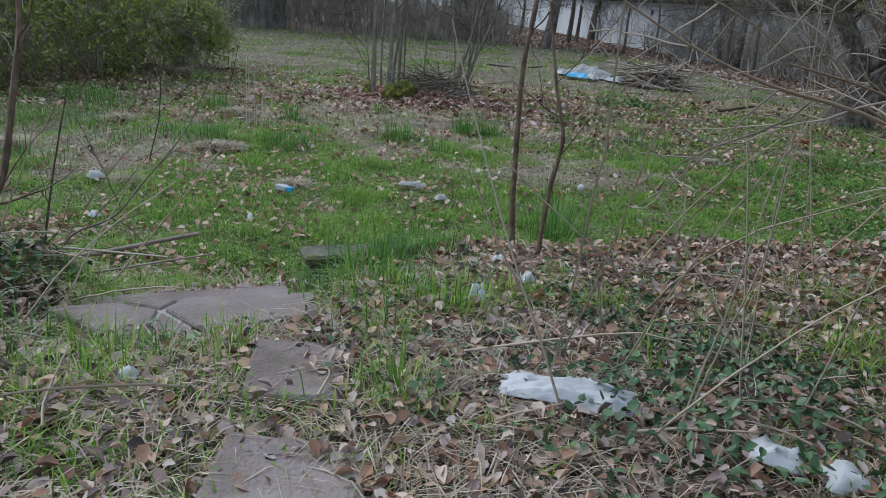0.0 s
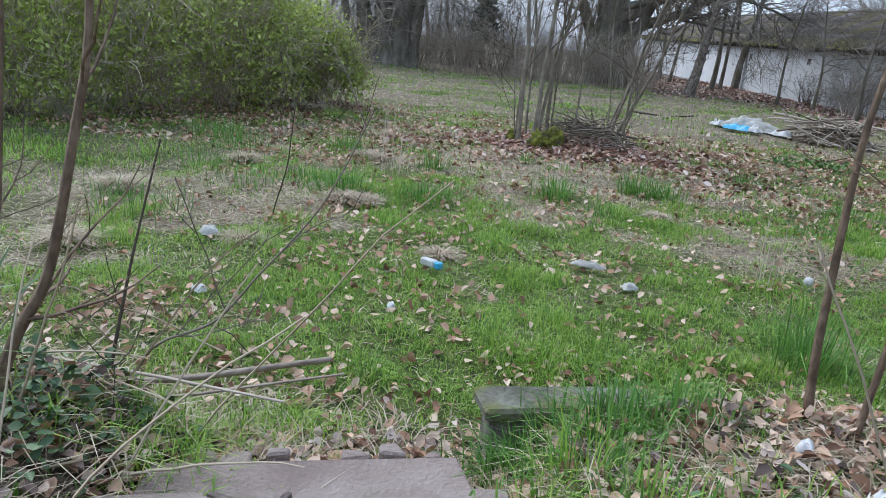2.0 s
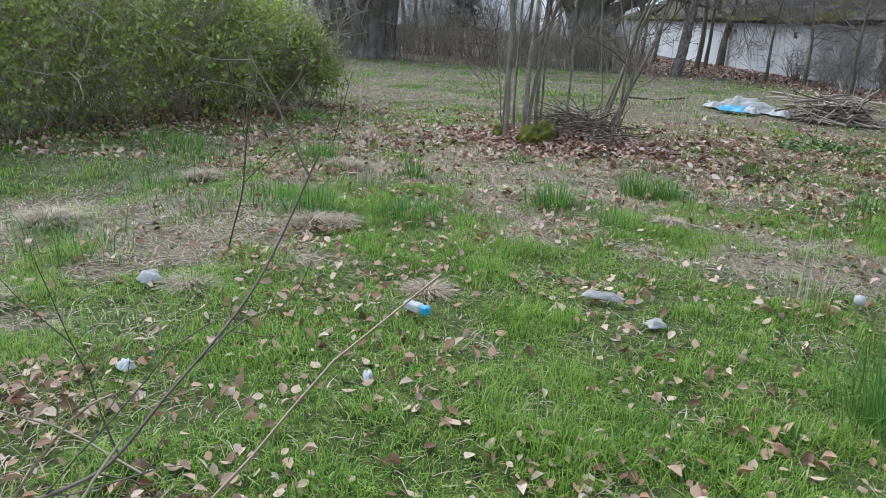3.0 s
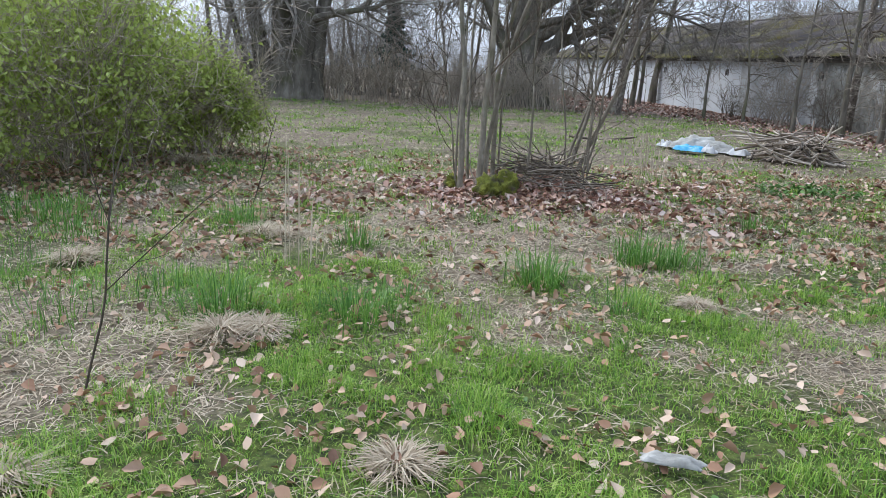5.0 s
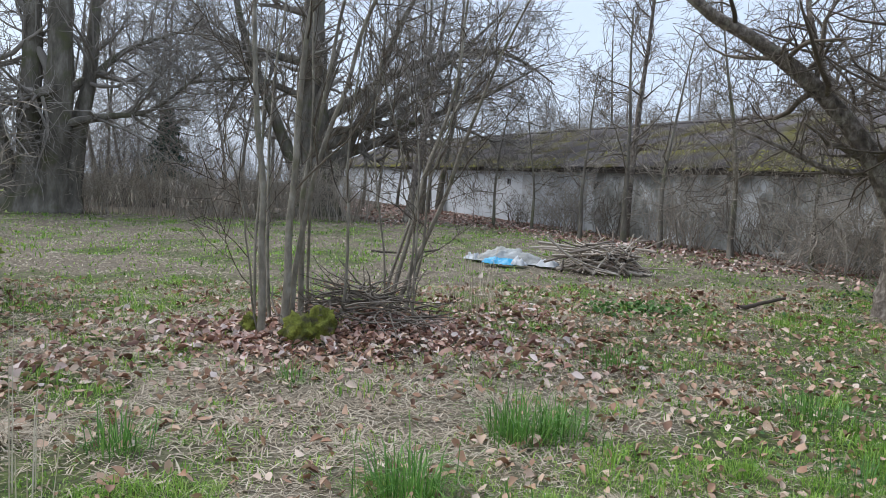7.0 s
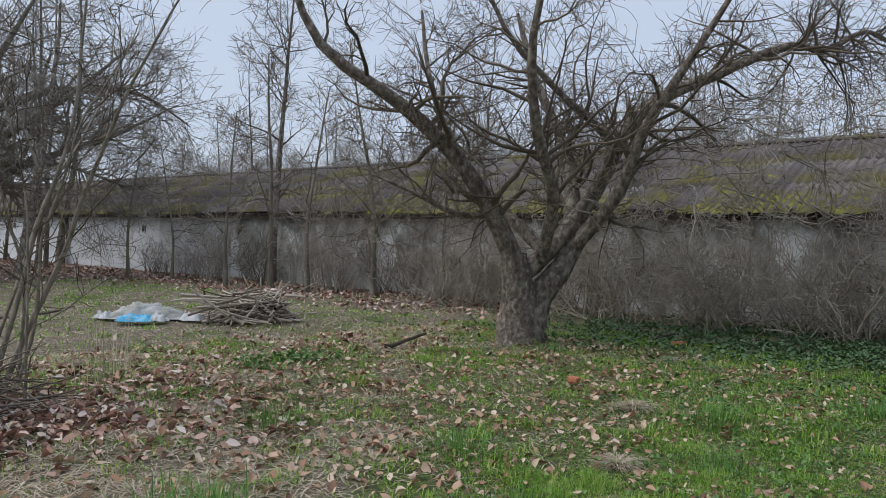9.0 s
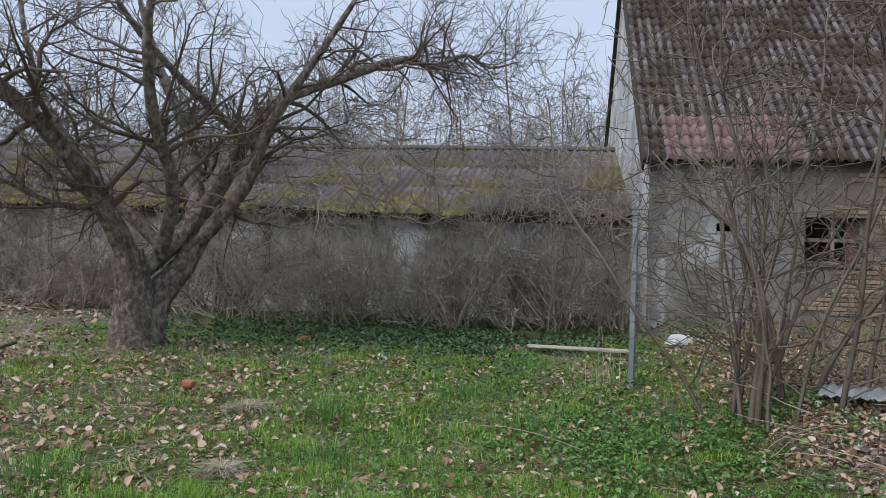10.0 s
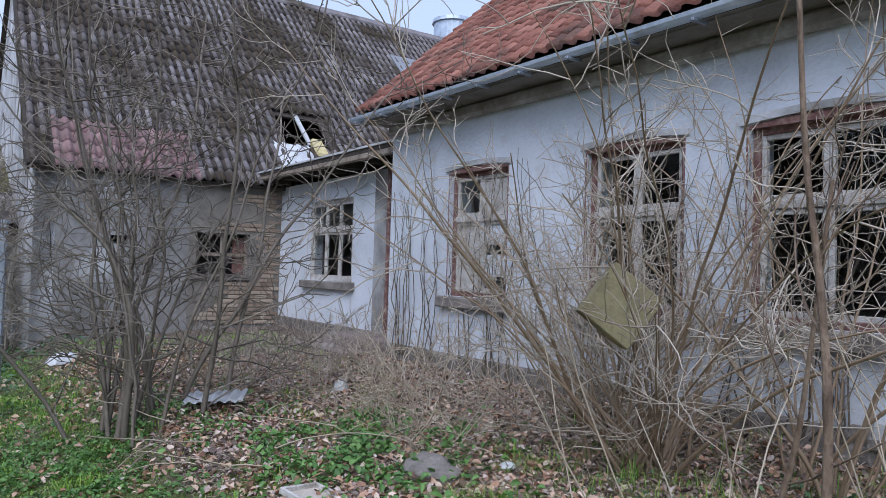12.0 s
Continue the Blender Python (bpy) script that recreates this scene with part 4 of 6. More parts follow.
    M = np.array(fm)
    ob = link("moss", np_mesh("moss", V @ M[:3, :3].T + M[:3, 3], F), ROOF_MOSS, root, "yellow-green moss on the sheets")
    ob["kind"] = "stuff"


build_house()
build_gable_building()
build_long_barn()

# ---- trees and shrubs ----


def cherry():
    """The old cherry tree: a short stout trunk that forks into long leaning limbs."""
    rng = np.random.default_rng(4)
    rx, ry = 0.857, -0.515  # across the way one looks at it from the lawn

    def limb(pts, r):
        return np.array([(a * rx + b * -ry, a * ry + b * rx, z) for a, b, z in pts]), np.array(r)

    trunk = [limb([(-0.02, 0, -0.15), (-0.02, 0, 0.1), (-0.04, 0, 0.5), (-0.08, 0, 0.9), (-0.14, 0, 1.35)], [0.50, 0.37, 0.28, 0.24, 0.19]),
             limb([(0.12, 0.05, -0.15), (0.14, 0.05, 0.25), (0.34, 0.1, 0.75), (0.7, 0.15, 1.2), (0.95, 0.2, 1.6)], [0.34, 0.25, 0.20, 0.17, 0.14])]
    limbs = [limb([(-0.05, 0, 1.05), (-0.42, -0.1, 1.8), (-1.0, -0.3, 2.65), (-1.9, -0.5, 3.45), (-3.1, -0.6, 4.25), (-3.6, -0.7, 5.4)], [0.21, 0.19, 0.16, 0.13, 0.09, 0.04]),
             limb([(0.05, 0.1, 1.05), (0.7, 0.2, 1.65), (1.25, 0.2, 2.4), (1.9, 0.1, 3.6), (3.0, -0.2, 4.2), (4.15, -0.4, 4.68), (4.7, -0.5, 4.62), (5.4, -0.5, 4.95), (6.0, -0.45, 4.82), (6.7, -0.4, 5.05)], [0.20, 0.18, 0.16, 0.14, 0.115, 0.085, 0.07, 0.05, 0.035, 0.018]),
             limb([(0.75, 0.2, 1.5), (1.0, 0.6, 2.3), (0.95, 1.1, 3.3), (0.6, 1.5, 4.4), (0.35, 1.8, 5.6)], [0.17, 0.15, 0.12, 0.09, 0.04]),
             limb([(0.3, 0, 1.3), (0.25, -0.7, 2.2), (-0.2, -1.3, 3.1), (-0.4, -1.8, 4.2), (-0.2, -2.2, 5.4)], [0.13, 0.12, 0.10, 0.07, 0.03]),
             limb([(0.9, 0.1, 1.5), (1.3, -0.6, 2.3), (1.5, -1.0, 3.2), (2.0, -1.5, 4.2), (2.6, -1.8, 5.3)], [0.14, 0.12, 0.10, 0.07, 0.03]),
             limb([(0.4, 0.2, 1.4), (-0.3, 0.9, 2.3), (-0.9, 1.5, 3.3), (-1.2, 2.0, 4.5), (-1.3, 2.3, 5.7)], [0.13, 0.11, 0.09, 0.06, 0.03]),
             limb([(1.6, 0.15, 3.1), (1.0, 0.0, 3.5), (0.4, -0.2, 3.9), (-0.4, -0.3, 4.7), (-0.9, -0.4, 5.8)], [0.10, 0.09, 0.07, 0.05, 0.02]),
             limb([(-0.55, -0.1, 1.95), (-1.1, -0.3, 1.95), (-1.7, -0.5, 2.2), (-2.3, -0.6, 2.45)], [0.07, 0.06, 0.04, 0.02])]
    limbs = [(p, r * 0.74) for p, r in limbs]
    mid = []
    for b in limbs:
        mid += sprout(rng, b, 6 + 2 * len(b[0]), 2.0, 60, 0.42, 7, 0.22, 0.015, 0.18, 0.006)
    mid += sprout(rng, limbs[1], 26, 1.7, 62, 0.5, 7, 0.22, 0.0, 0.42, 0.006)
    small = crown(rng, mid, (7, 4), (0.95, 0.5), 56, 0.0048, 0.24, 0.03, 0.12)
    root = tree_thing("cherry_tree", (7.08, 13.5), trunk + limbs, mid + small, BARK_DARK, TWIG, "old bare cherry tree with dark forked trunk and spreading limbs", limb="limb")
    # suckers and drooping twigs behind the trunk
    low = []
    for _ in range(84):
        a = rng.uniform(0.2, 7.6)
        b0 = np.array([a * rx, a * ry + rng.normal(0, 0.4), rng.uniform(1.9, 3.4 + 0.2 * a)])
        low.append(line(rng, b0, (rng.normal(0.5, 0.5), rng.normal(-0.3, 0.5), -0.15), rng.uniform(0.9, 1.9), 0.014, 0.005, 6, 0.26, -0.05))
    link("hanging_twigwork", tubes("hanging_twigwork", low + crown(rng, low, (6, 3), (0.8, 0.4), 52, 0.006, 0.28)), TWIG_PALE, root)["kind"] = "stuff"


def sapling_clump():
    rng = np.random.default_rng(11)
    cx, cy = -0.75, 12.75
    stems = []
    for bx, by, lean, side, h, r in ((-1.33, 12.2, 0.0, -0.03, 5.6, 0.055), (-1.13, 12.45, 0.03, 0.02, 6.0, 0.06), (-1.05, 12.55, 0.05, 0.03, 5.8, 0.045), (-0.95, 12.75, -0.02, 0.05, 5.2, 0.045), (-0.90, 12.85, 0.07, 0.0, 5.4, 0.022),
                                     (-0.02, 13.1, 0.20, 0.02, 4.8, 0.040), (0.05, 13.2, 0.28, 0.03, 4.6, 0.042), (-0.05, 13.3, 0.12, 0.06, 4.7, 0.028), (0.12, 13.0, 0.33, 0.0, 3.6, 0.025), (-1.4, 12.5, -0.22, 0.05, 3.2, 0.022), (0.0, 13.25, 0.06, 0.1, 4.2, 0.018), (-1.25, 12.7, -0.12, 0.2, 4.6, 0.03), (-0.6, 12.6, 0.25, -0.05, 3.8, 0.024), (0.15, 13.15, 0.30, -0.1, 3.2, 0.026), (-1.35, 12.3, -0.3, -0.1, 1.9, 0.016), (0.2, 12.9, 0.15, -0.12, 2.8, 0.018)):
        stems.append(line(rng, (bx - cx, by - cy, -0.1), (lean * 0.85, side, 1), h, r * 0.72, 0.006, 12, 0.07, 0.02))
    side = []
    for s in stems:
        side += sprout(rng, s, 9, 1.2, 46, 0.4, 6, 0.16, 0.06, 0.22, 0.005)
    twigs = side + crown(rng, side, (3, 2), (0.55, 0.3), 48, 0.0045, 0.18)
    tree_thing("sapling_clump", (cx, cy), stems, twigs, BARK_PALE, TWIG, "clump of slim grey-barked bare saplings", "sapling", limb="stem")
    # brush heap inside it
    heap = thing("brush_heap", pose(-0.35, 12.72, height(-0.35, 12.72)), "low heap of dark twigs and dead leaves among the saplings", "brush heap")
    sticks = []
    for _ in range(190):
        p = rng.normal(0, 1, 3) * (0.34, 0.3, 0.0) + (0, 0, 0)
        z = 0.32 * math.exp(-(p[0] ** 2 / 0.35 + p[1] ** 2 / 0.25)) * rng.uniform(0.3, 1.1)
        sticks.append(line(rng, (p[0], p[1], z), (rng.normal(), rng.normal(), rng.uniform(-0.1, 0.3)), rng.uniform(0.25, 0.7), rng.uniform(0.006, 0.014), 0.004, 4, 0.16))
    link("brushwood", tubes("brushwood", sticks), TWIG_MID, heap)["kind"] = "stuff"
    # mossy stump beside the stems
    for name, x, y, r, h in (("mossy_stump", -1.0, 12.05, 0.15, 0.17), ("mossy_stone", -0.80, 12.12, 0.14, 0.19), ("mossy_stone", -1.42, 12.42, 0.10, 0.13)):
        bm = bmesh.new()
        bmesh.ops.create_icosphere(bm, subdivisions=4, radius=1)
        for v in bm.verts:
            k = 1 + 0.45 * noise.noise(v.co * 2.6 + Vector((x * 9, y, 0))) + 0.16 * noise.noise(v.co * 7) + 0.08 * noise.noise(v.co * 17)
            v.co = Vector((v.co.x * r * k, v.co.y * r * k, max(-0.4, v.co.z) * h * k))
        ob = part(name, bm, MOSS, smooth=True)
        ob.location = (x, y, height(x, y) + h * 0.3)
        tagged(ob, "lump covered in yellow-green moss at the sapling stems", "stump" if "stump" in name else "stone")


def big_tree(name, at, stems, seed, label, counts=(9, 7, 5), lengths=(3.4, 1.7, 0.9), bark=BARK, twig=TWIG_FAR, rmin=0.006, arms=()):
    """Trunks that lean and taper; arms: long boughs (points, first radius) that leave them."""
    rng = np.random.default_rng(seed)
    limbs = [line(rng, (bx, by, -0.3), (lx, ly, 1), h, r * 0.78, r * 0.14, 9, wob, 0.03) for bx, by, lx, ly, h, r, wob in stems]
    for p, r in limbs:
        r[0] *= 1.5
        r[1] *= 1.12
    arms = [smooth_line((np.array(p, float), np.linspace(r, 0.02, len(p))), 2) for p, r in arms]
    limbs += arms
    bough = []
    for b in arms:
        bough += sprout(rng, b, 22, 2.9, 55, 0.5, 6, 0.22, -0.02, 0.2, rmin * 2)
    for b in limbs:
        bough += sprout(rng, b, counts[0], lengths[0], 58, 0.45, 6, 0.16, 0.03, 0.28, rmin * 2)
    twigs = crown(rng, bough, counts[1:], lengths[1:], 50, rmin, 0.17, 0.03, 0.2)
    return tree_thing(name, at, limbs, bough + twigs, bark, twig, label)


cherry()
sapling_clump()
big_tree("multi_stemmed_tree", (-8.1, 30.0), [(-0.55, 0, -0.26, 0, 11, 0.42, 0.05), (-0.1, 0, -0.10, 0.05, 13, 0.52, 0.04), (0.4, 0.1, 0.03, 0, 14, 0.62, 0.04), (0.85, 0, 0.14, 0, 12, 0.38, 0.05), (0.3, 0.5, 0.04, 0.15, 12, 0.40, 0.05), (-0.8, 0.3, -0.45, 0.1, 8, 0.24, 0.08)], 21,
         "large bare tree with several thick grey trunks from one base", (9, 6, 4), (3.4, 1.7, 0.9), rmin=0.009,
         arms=[([(-0.8, -0.2, 3.0), (-1.9, -0.4, 3.8), (-3.2, -0.7, 4.4), (-4.8, -1.0, 5.4)], 0.17), ([(0.7, 0.1, 3.6), (1.6, 0.3, 4.3), (2.6, 0.5, 5.2), (4.4, 0.8, 6.0)], 0.17), ([(0.9, -0.2, 2.7), (2.2, -0.3, 3.0), (3.4, -0.3, 3.3), (4.8, -0.2, 4.6)], 0.13), ([(0.6, -0.5, 3.7), (-0.1, -0.7, 3.3), (-0.7, -0.8, 3.0)], 0.15)])
big_tree("bare_tree", (0.4, 33.5), [(0, 0, 0.0, 0, 14, 0.92, 0.02), (0.2, 0, 0.24, 0.0, 10, 0.34, 0.07), (-0.1, 0, -0.2, 0.1, 11, 0.36, 0.06)], 22, "large bare tree with a thick grey trunk beside the barn", (12, 6, 4), (4.0, 1.9, 1.0), rmin=0.009,
         arms=[([(0.3, 0, 2.0), (1.4, -0.1, 2.5), (2.6, -0.2, 3.0), (4.2, -0.3, 3.9), (6.3, -0.4, 4.8), (8.6, -0.6, 6.2)], 0.26), ([(0.3, -0.2, 2.6), (1.4, -0.4, 3.2), (3.4, -0.6, 4.8), (5.1, -0.8, 6.2), (7.0, -1.0, 8.2)], 0.24), ([(0.3, 0.2, 3.6), (2.8, 0.4, 5.4), (5.0, 0.4, 6.4), (7.5, 0.4, 6.6), (9.5, 0.4, 5.6)], 0.22), ([(0.2, -0.3, 3.0), (2.4, -0.9, 3.5), (4.6, -1.4, 3.6), (6.4, -1.8, 3.0)], 0.16),
               ([(-0.3, 0, 4.2), (-2.2, 0.2, 4.9), (-4.9, 0.3, 4.5)], 0.16), ([(-0.3, 0.1, 5.6), (-3.0, 0.2, 6.1), (-4.9, 0.3, 7.0)], 0.18)])
big_tree("leaning_tree", (3.3, 30.2), [(0, 0, 0.20, 0, 9, 0.22, 0.05)], 23, "slim dark bare tree leaning beside the barn", (12, 7, 5), (2.6, 1.3, 0.7), BARK_DARK)
big_tree("slim_tree", (9.6, 26.6), [(0, 0, 0.02, 0, 9.5, 0.16, 0.03)], 24, "slim dark bare tree in front of the barn wall", (20, 6, 5), (2.2, 1.0, 0.6), BARK_DARK, TWIG)


slim = big_tree("young_tree", (8.9, 23.2), [(0, 0, 0.05, 0.02, 6.0, 0.085, 0.05)], 25, "slender bare young tree before the barn wall", (16, 5, 4), (1.7, 0.8, 0.45), BARK, TWIG_MID, 0.007)
slim["group"] = "young trees by the barn"
for x, y, k, turn in ((7.6, 25.4, 0.9, 40), (9.6, 21.0, 1.1, 120), (7.3, 28.6, 0.75, 200), (10.4, 19.3, 0.8, 260), (6.6, 30.8, 0.85, 310), (8.6, 24.6, 1.2, 75), (11.3, 15.6, 0.7, 150)):
    t = copy_thing(slim, Matrix.Identity(4))
    t.matrix_basis = pose(x, y, height(x, y), 0, 0, turn) @ Matrix.Scale(k, 4)


def woods():
    """Bare trees that close the view beyond the garden and behind the barn."""
    models = []
    for k in range(5):
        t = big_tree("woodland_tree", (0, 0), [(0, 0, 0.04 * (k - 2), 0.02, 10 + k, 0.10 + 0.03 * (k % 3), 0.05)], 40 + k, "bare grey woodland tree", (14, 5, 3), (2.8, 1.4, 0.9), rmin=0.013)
        t["group"] = "woodland trees"
        models.append(t)
    rng = random.Random(17)
    spots = []
    for _ in range(50):
        x = rng.uniform(-34, 9)
        spots.append((x, rng.uniform(36, 62) if x > -12 else rng.uniform(22, 60)))
    for _ in range(60):
        y = rng.uniform(4, 62)
        spots.append((14.0 - 0.198 * (y - 8) + rng.uniform(10.5, 24), y))
    for i, (x, y) in enumerate(spots):
        m = pose(x, y, height(x, y), 0, 0, rng.uniform(0, 360)) @ Matrix.Scale(rng.uniform(0.75, 1.2) if i < 50 else rng.uniform(0.5, 0.95), 4)
        if i < 5:
            models[i].matrix_basis = m
        else:
            t = copy_thing(models[i % 5], Matrix.Identity(4))
            t.matrix_basis = m


woods()


def thicket(name, pts, h, stems, seed, label, twig=TWIG_BROWN, spread=0.35, kids=(4, 3), category="shrub", rbase=0.008, group="", lens=(0.45, 0.22), fine=0.0042, wob=0.17):
    """A twiggy shrub: many stems from one patch of ground."""
    rng = np.random.default_rng(seed)
    cx, cy = np.mean([p[0] for p in pts]), np.mean([p[1] for p in pts])
    z = height(cx, cy)
    lines = []
    for _ in range(stems):
        p = pts[rng.integers(len(pts))]
        x, y = p[0] + rng.normal(0, 0.14), p[1] + rng.normal(0, 0.14)
        lines.append(line(rng, (x - cx, y - cy, height(x, y) - z - 0.03), (rng.normal(0, spread), rng.normal(0, spread), 1), h * rng.uniform(0.55, 1.1), rbase * rng.uniform(0.6, 1.4), 0.002, 6, 0.1, -0.01))
    root = thing(name, pose(cx, cy, z), label, category, group)
    link("brushwood", tubes("brushwood", lines), twig, root)["kind"] = "stuff"
    link("twigwork", tubes("twigwork", crown(rng, lines, kids, [h * v for v in lens], 50, fine, wob)), twig, root)["kind"] = "stuff"
    return root, lines


# brown hedge along the far end
for k, x in enumerate(np.arange(-13.5, 1.6, 1.5)):
    thicket("hedge_shrub", [(x + dx, 30.6 + 0.25 * math.sin(k) + dx * 0.2) for dx in (-0.6, -0.2, 0.2, 0.6)], 1.9, 70, 60 + k, "bare brown twiggy hedge shrub at the lawn's end", TWIG_HEDGE, 0.22, (4, 2), rbase=0.010, group="hedge", fine=0.006)
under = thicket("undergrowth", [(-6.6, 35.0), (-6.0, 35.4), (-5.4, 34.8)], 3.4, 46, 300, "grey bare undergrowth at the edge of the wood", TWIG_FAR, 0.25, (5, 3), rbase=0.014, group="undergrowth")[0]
r_u = random.Random(12)
for k in range(22):
    x = -34 + 1.7 * k + r_u.uniform(-0.4, 0.4)
    y = (33.5 if x > -11 else 33.5 - 0.42 * (-11 - x)) + r_u.uniform(0, 5)
    t = copy_thing(under, Matrix.Identity(4))
    t.matrix_basis = pose(x, y, height(x, y), 0, 0, r_u.uniform(0, 360)) @ Matrix.Scale(r_u.uniform(0.7, 1.3), 4)
for k in range(30):
    y = 3.0 + 1.9 * k + r_u.uniform(-0.6, 0.6)
    x = 14.0 - 0.198 * (y - 8) + r_u.uniform(11, 17)
    t = copy_thing(under, Matrix.Identity(4))
    t.matrix_basis = pose(x, y, height(x, y), 0, 0, r_u.uniform(0, 360)) @ Matrix.Scale(r_u.uniform(1.5, 2.1), 4)
for k, (x, y) in enumerate(((12.4, 9.2), (11.6, 10.6), (12.0, 11.9), (11.0, 13.3), (10.6, 15.2), (10.9, 17.0), (10.0, 18.8), (12.9, 8.2))):
    thicket("tangled_scrub", [(x, y - 0.5), (x + 0.2, y), (x - 0.2, y + 0.5)], 1.8, 30, 250 + k, "tangle of pale bare twigs low on the barn wall", TWIG_PALE, 0.9, (4, 2), rbase=0.016, group="tangled scrub", lens=(0.6, 0.3), fine=0.0075, wob=0.3)
# scrub along the barn wall
for k, y in enumerate(np.arange(10.0, 33.5, 1.9)):
    x = 14.0 - 0.198 * (y - 8) - 0.9 - 0.3 * math.sin(k * 2.1)
    thicket("wall_scrub", [(x, y - 0.6), (x + 0.2, y), (x, y + 0.6)], 1.9 if y < 30 else 1.2, 30, 90 + k, "bare grey scrub growing along the barn wall", TWIG_PALE if k % 3 else TWIG_MID, 0.42, (3, 2), rbase=0.013, group="scrub by the barn wall", fine=0.0065, wob=0.25)
for k, (x, y, h) in enumerate(((11.6, 10.4, 2.9), (12.2, 8.6, 3.2), (12.9, 7.6, 3.4), (11.0, 12.3, 2.4), (10.9, 14.5, 2.5), (10.6, 20.2, 3.4), (9.9, 23.4, 3.6), (8.2, 28.0, 3.2), (10.4, 18.0, 3.0))):
    thicket("tall_scrub", [(x, y), (x + 0.25, y + 0.3)], h, 12, 130 + k, "tall bare grey shrub in front of the barn wall", TWIG_PALE, 0.4, (8, 4), rbase=0.022, group="tall scrub", lens=(0.45, 0.22), fine=0.007, wob=0.25)


def leafy_bush():
    """The big spring-green bush: dense twigs with small fresh leaves."""
    rng = np.random.default_rng(7)
    spots = [(-7.4, 9.6, 2.3), (-6.7, 11.0, 2.6), (-6.0, 12.6, 2.7), (-6.6, 13.8, 2.6), (-8.2, 12.0, 2.9), (-5.9, 14.4, 2.0), (-8.8, 9.6, 2.6), (-5.3, 14.9, 1.5), (-8.0, 14.5, 2.6)]
    for k, (x, y, h) in enumerate(spots):
        root, lines = thicket("spring_bush", [(x, y), (x + 0.5, y + 0.3), (x - 0.4, y + 0.4), (x, y - 0.4)], h, 60, 160 + k, "dense rounded bush with fresh green spring leaves", TWIG_HEDGE, 0.42, (4, 3), "bush", group="bushes", fine=0.005)
        z0 = height(x, y)
        n = 9000
        a, c = rng.uniform(0, 2 * np.pi, n), rng.uniform(-0.95, 1, n)
        rad = (0.62 + 0.38 * rng.random(n) ** 0.5) * (1 + 0.18 * np.sin(3 * a + k) + 0.12 * np.sin(7 * a + 5 * c + k) + 0.20 * rng.normal(0, 1, n))
        s = np.sqrt(np.clip(1 - c * c, 0, 1))
        w = 1.05 if h > 1.8 else 0.7
        P = np.stack([rad * s * np.cos(a) * w, rad * s * np.sin(a) * w, h * (0.50 + 0.47 * c * rad)], 1)
        lump = patch(P[:, 0] * 2 + P[:, 2] * 1.3 + 7 * k, P[:, 1] * 2 - P[:, 2], 0.55, 90 + k)
        P = P[(P[:, 2] > 0.03) & (lump + 0.16 * P[:, 2] / h + 0.2 * (rng.random(n) - 0.5) > 0.46)]
        me = leaf_cloud("foliage", P, rng, 0.04, 0.09)
        link("foliage", me, BUD, root)["kind"] = "stuff"


def leaf_cloud(name, P, rng, lo, hi, flat=False):
    """One mesh of small folded leaves at the given places."""
    n = len(P)
    yaw = rng.uniform(0, 2 * np.pi, n)
    t1 = rng.normal(0, 0.45, n) if flat else rng.uniform(-1.2, 1.2, n)
    t2 = rng.normal(0, 0.45, n) if flat else rng.uniform(-1.2, 1.2, n)
    size = rng.uniform(lo, hi, n)
    c, s = np.cos(yaw), np.sin(yaw)
    ex = np.stack([c * np.cos(t1), s * np.cos(t1), np.sin(t1)], 1)
    ey = np.stack([-s * np.cos(t2), c * np.cos(t2), np.sin(t2)], 1)
    ez = np.cross(ex, ey)
    curl = rng.uniform(-0.25, 0.55, n)
    wide = rng.uniform(0.24, 0.38, n)
    shape = [(-0.5, 0, 0), (-0.15, 1, 1), (0.2, 0.85, 1), (0.5, 0, 0.6), (-0.15, -1, 1), (0.2, -0.85, 1)]
    V = np.zeros((n, 6, 3))
    for i, (a, b, z) in enumerate(shape):
        V[:, i] = P + size[:, None] * (a * ex + (b * wide)[:, None] * ey + (z * curl)[:, None] * ez)
    f = np.array([(0, 2, 1), (0, 3, 2), (0, 5, 3), (0, 4, 5)])
    F = (np.arange(n)[:, None, None] * 6 + f[None]).reshape(-1, 3)
    return np_mesh(name, V.reshape(-1, 3), F)


leafy_bush()

# shrub of bare poles near the link building
rng_s = np.random.default_rng(31)
stems = []
for _ in range(19):
    bx, by = rng_s.normal(0, 0.20), rng_s.normal(0, 0.26)
    stems.append(line(rng_s, (bx, by, -0.05), (bx * 0.35 + rng_s.normal(0, 0.06), by * 0.4 + rng_s.normal(0, 0.08), 1), rng_s.uniform(2.0, 4.6), rng_s.uniform(0.012, 0.030), 0.006, 10, 0.11, 0.01))
side = []
for s in stems:
    side += sprout(rng_s, s, 11, 1.3, 60, 0.45, 6, 0.22, 0.02, 0.06, 0.007)
tree_thing("elder_shrub", (5.55, 5.3), stems, side + crown(rng_s, side, (3, 2), (0.6, 0.3), 52, 0.005, 0.24), TWIG_MID, TWIG_MID, "tall many-stemmed bare shrub before the derelict buildings", "shrub", limb="stem")

# arching shrubs right in front of the house


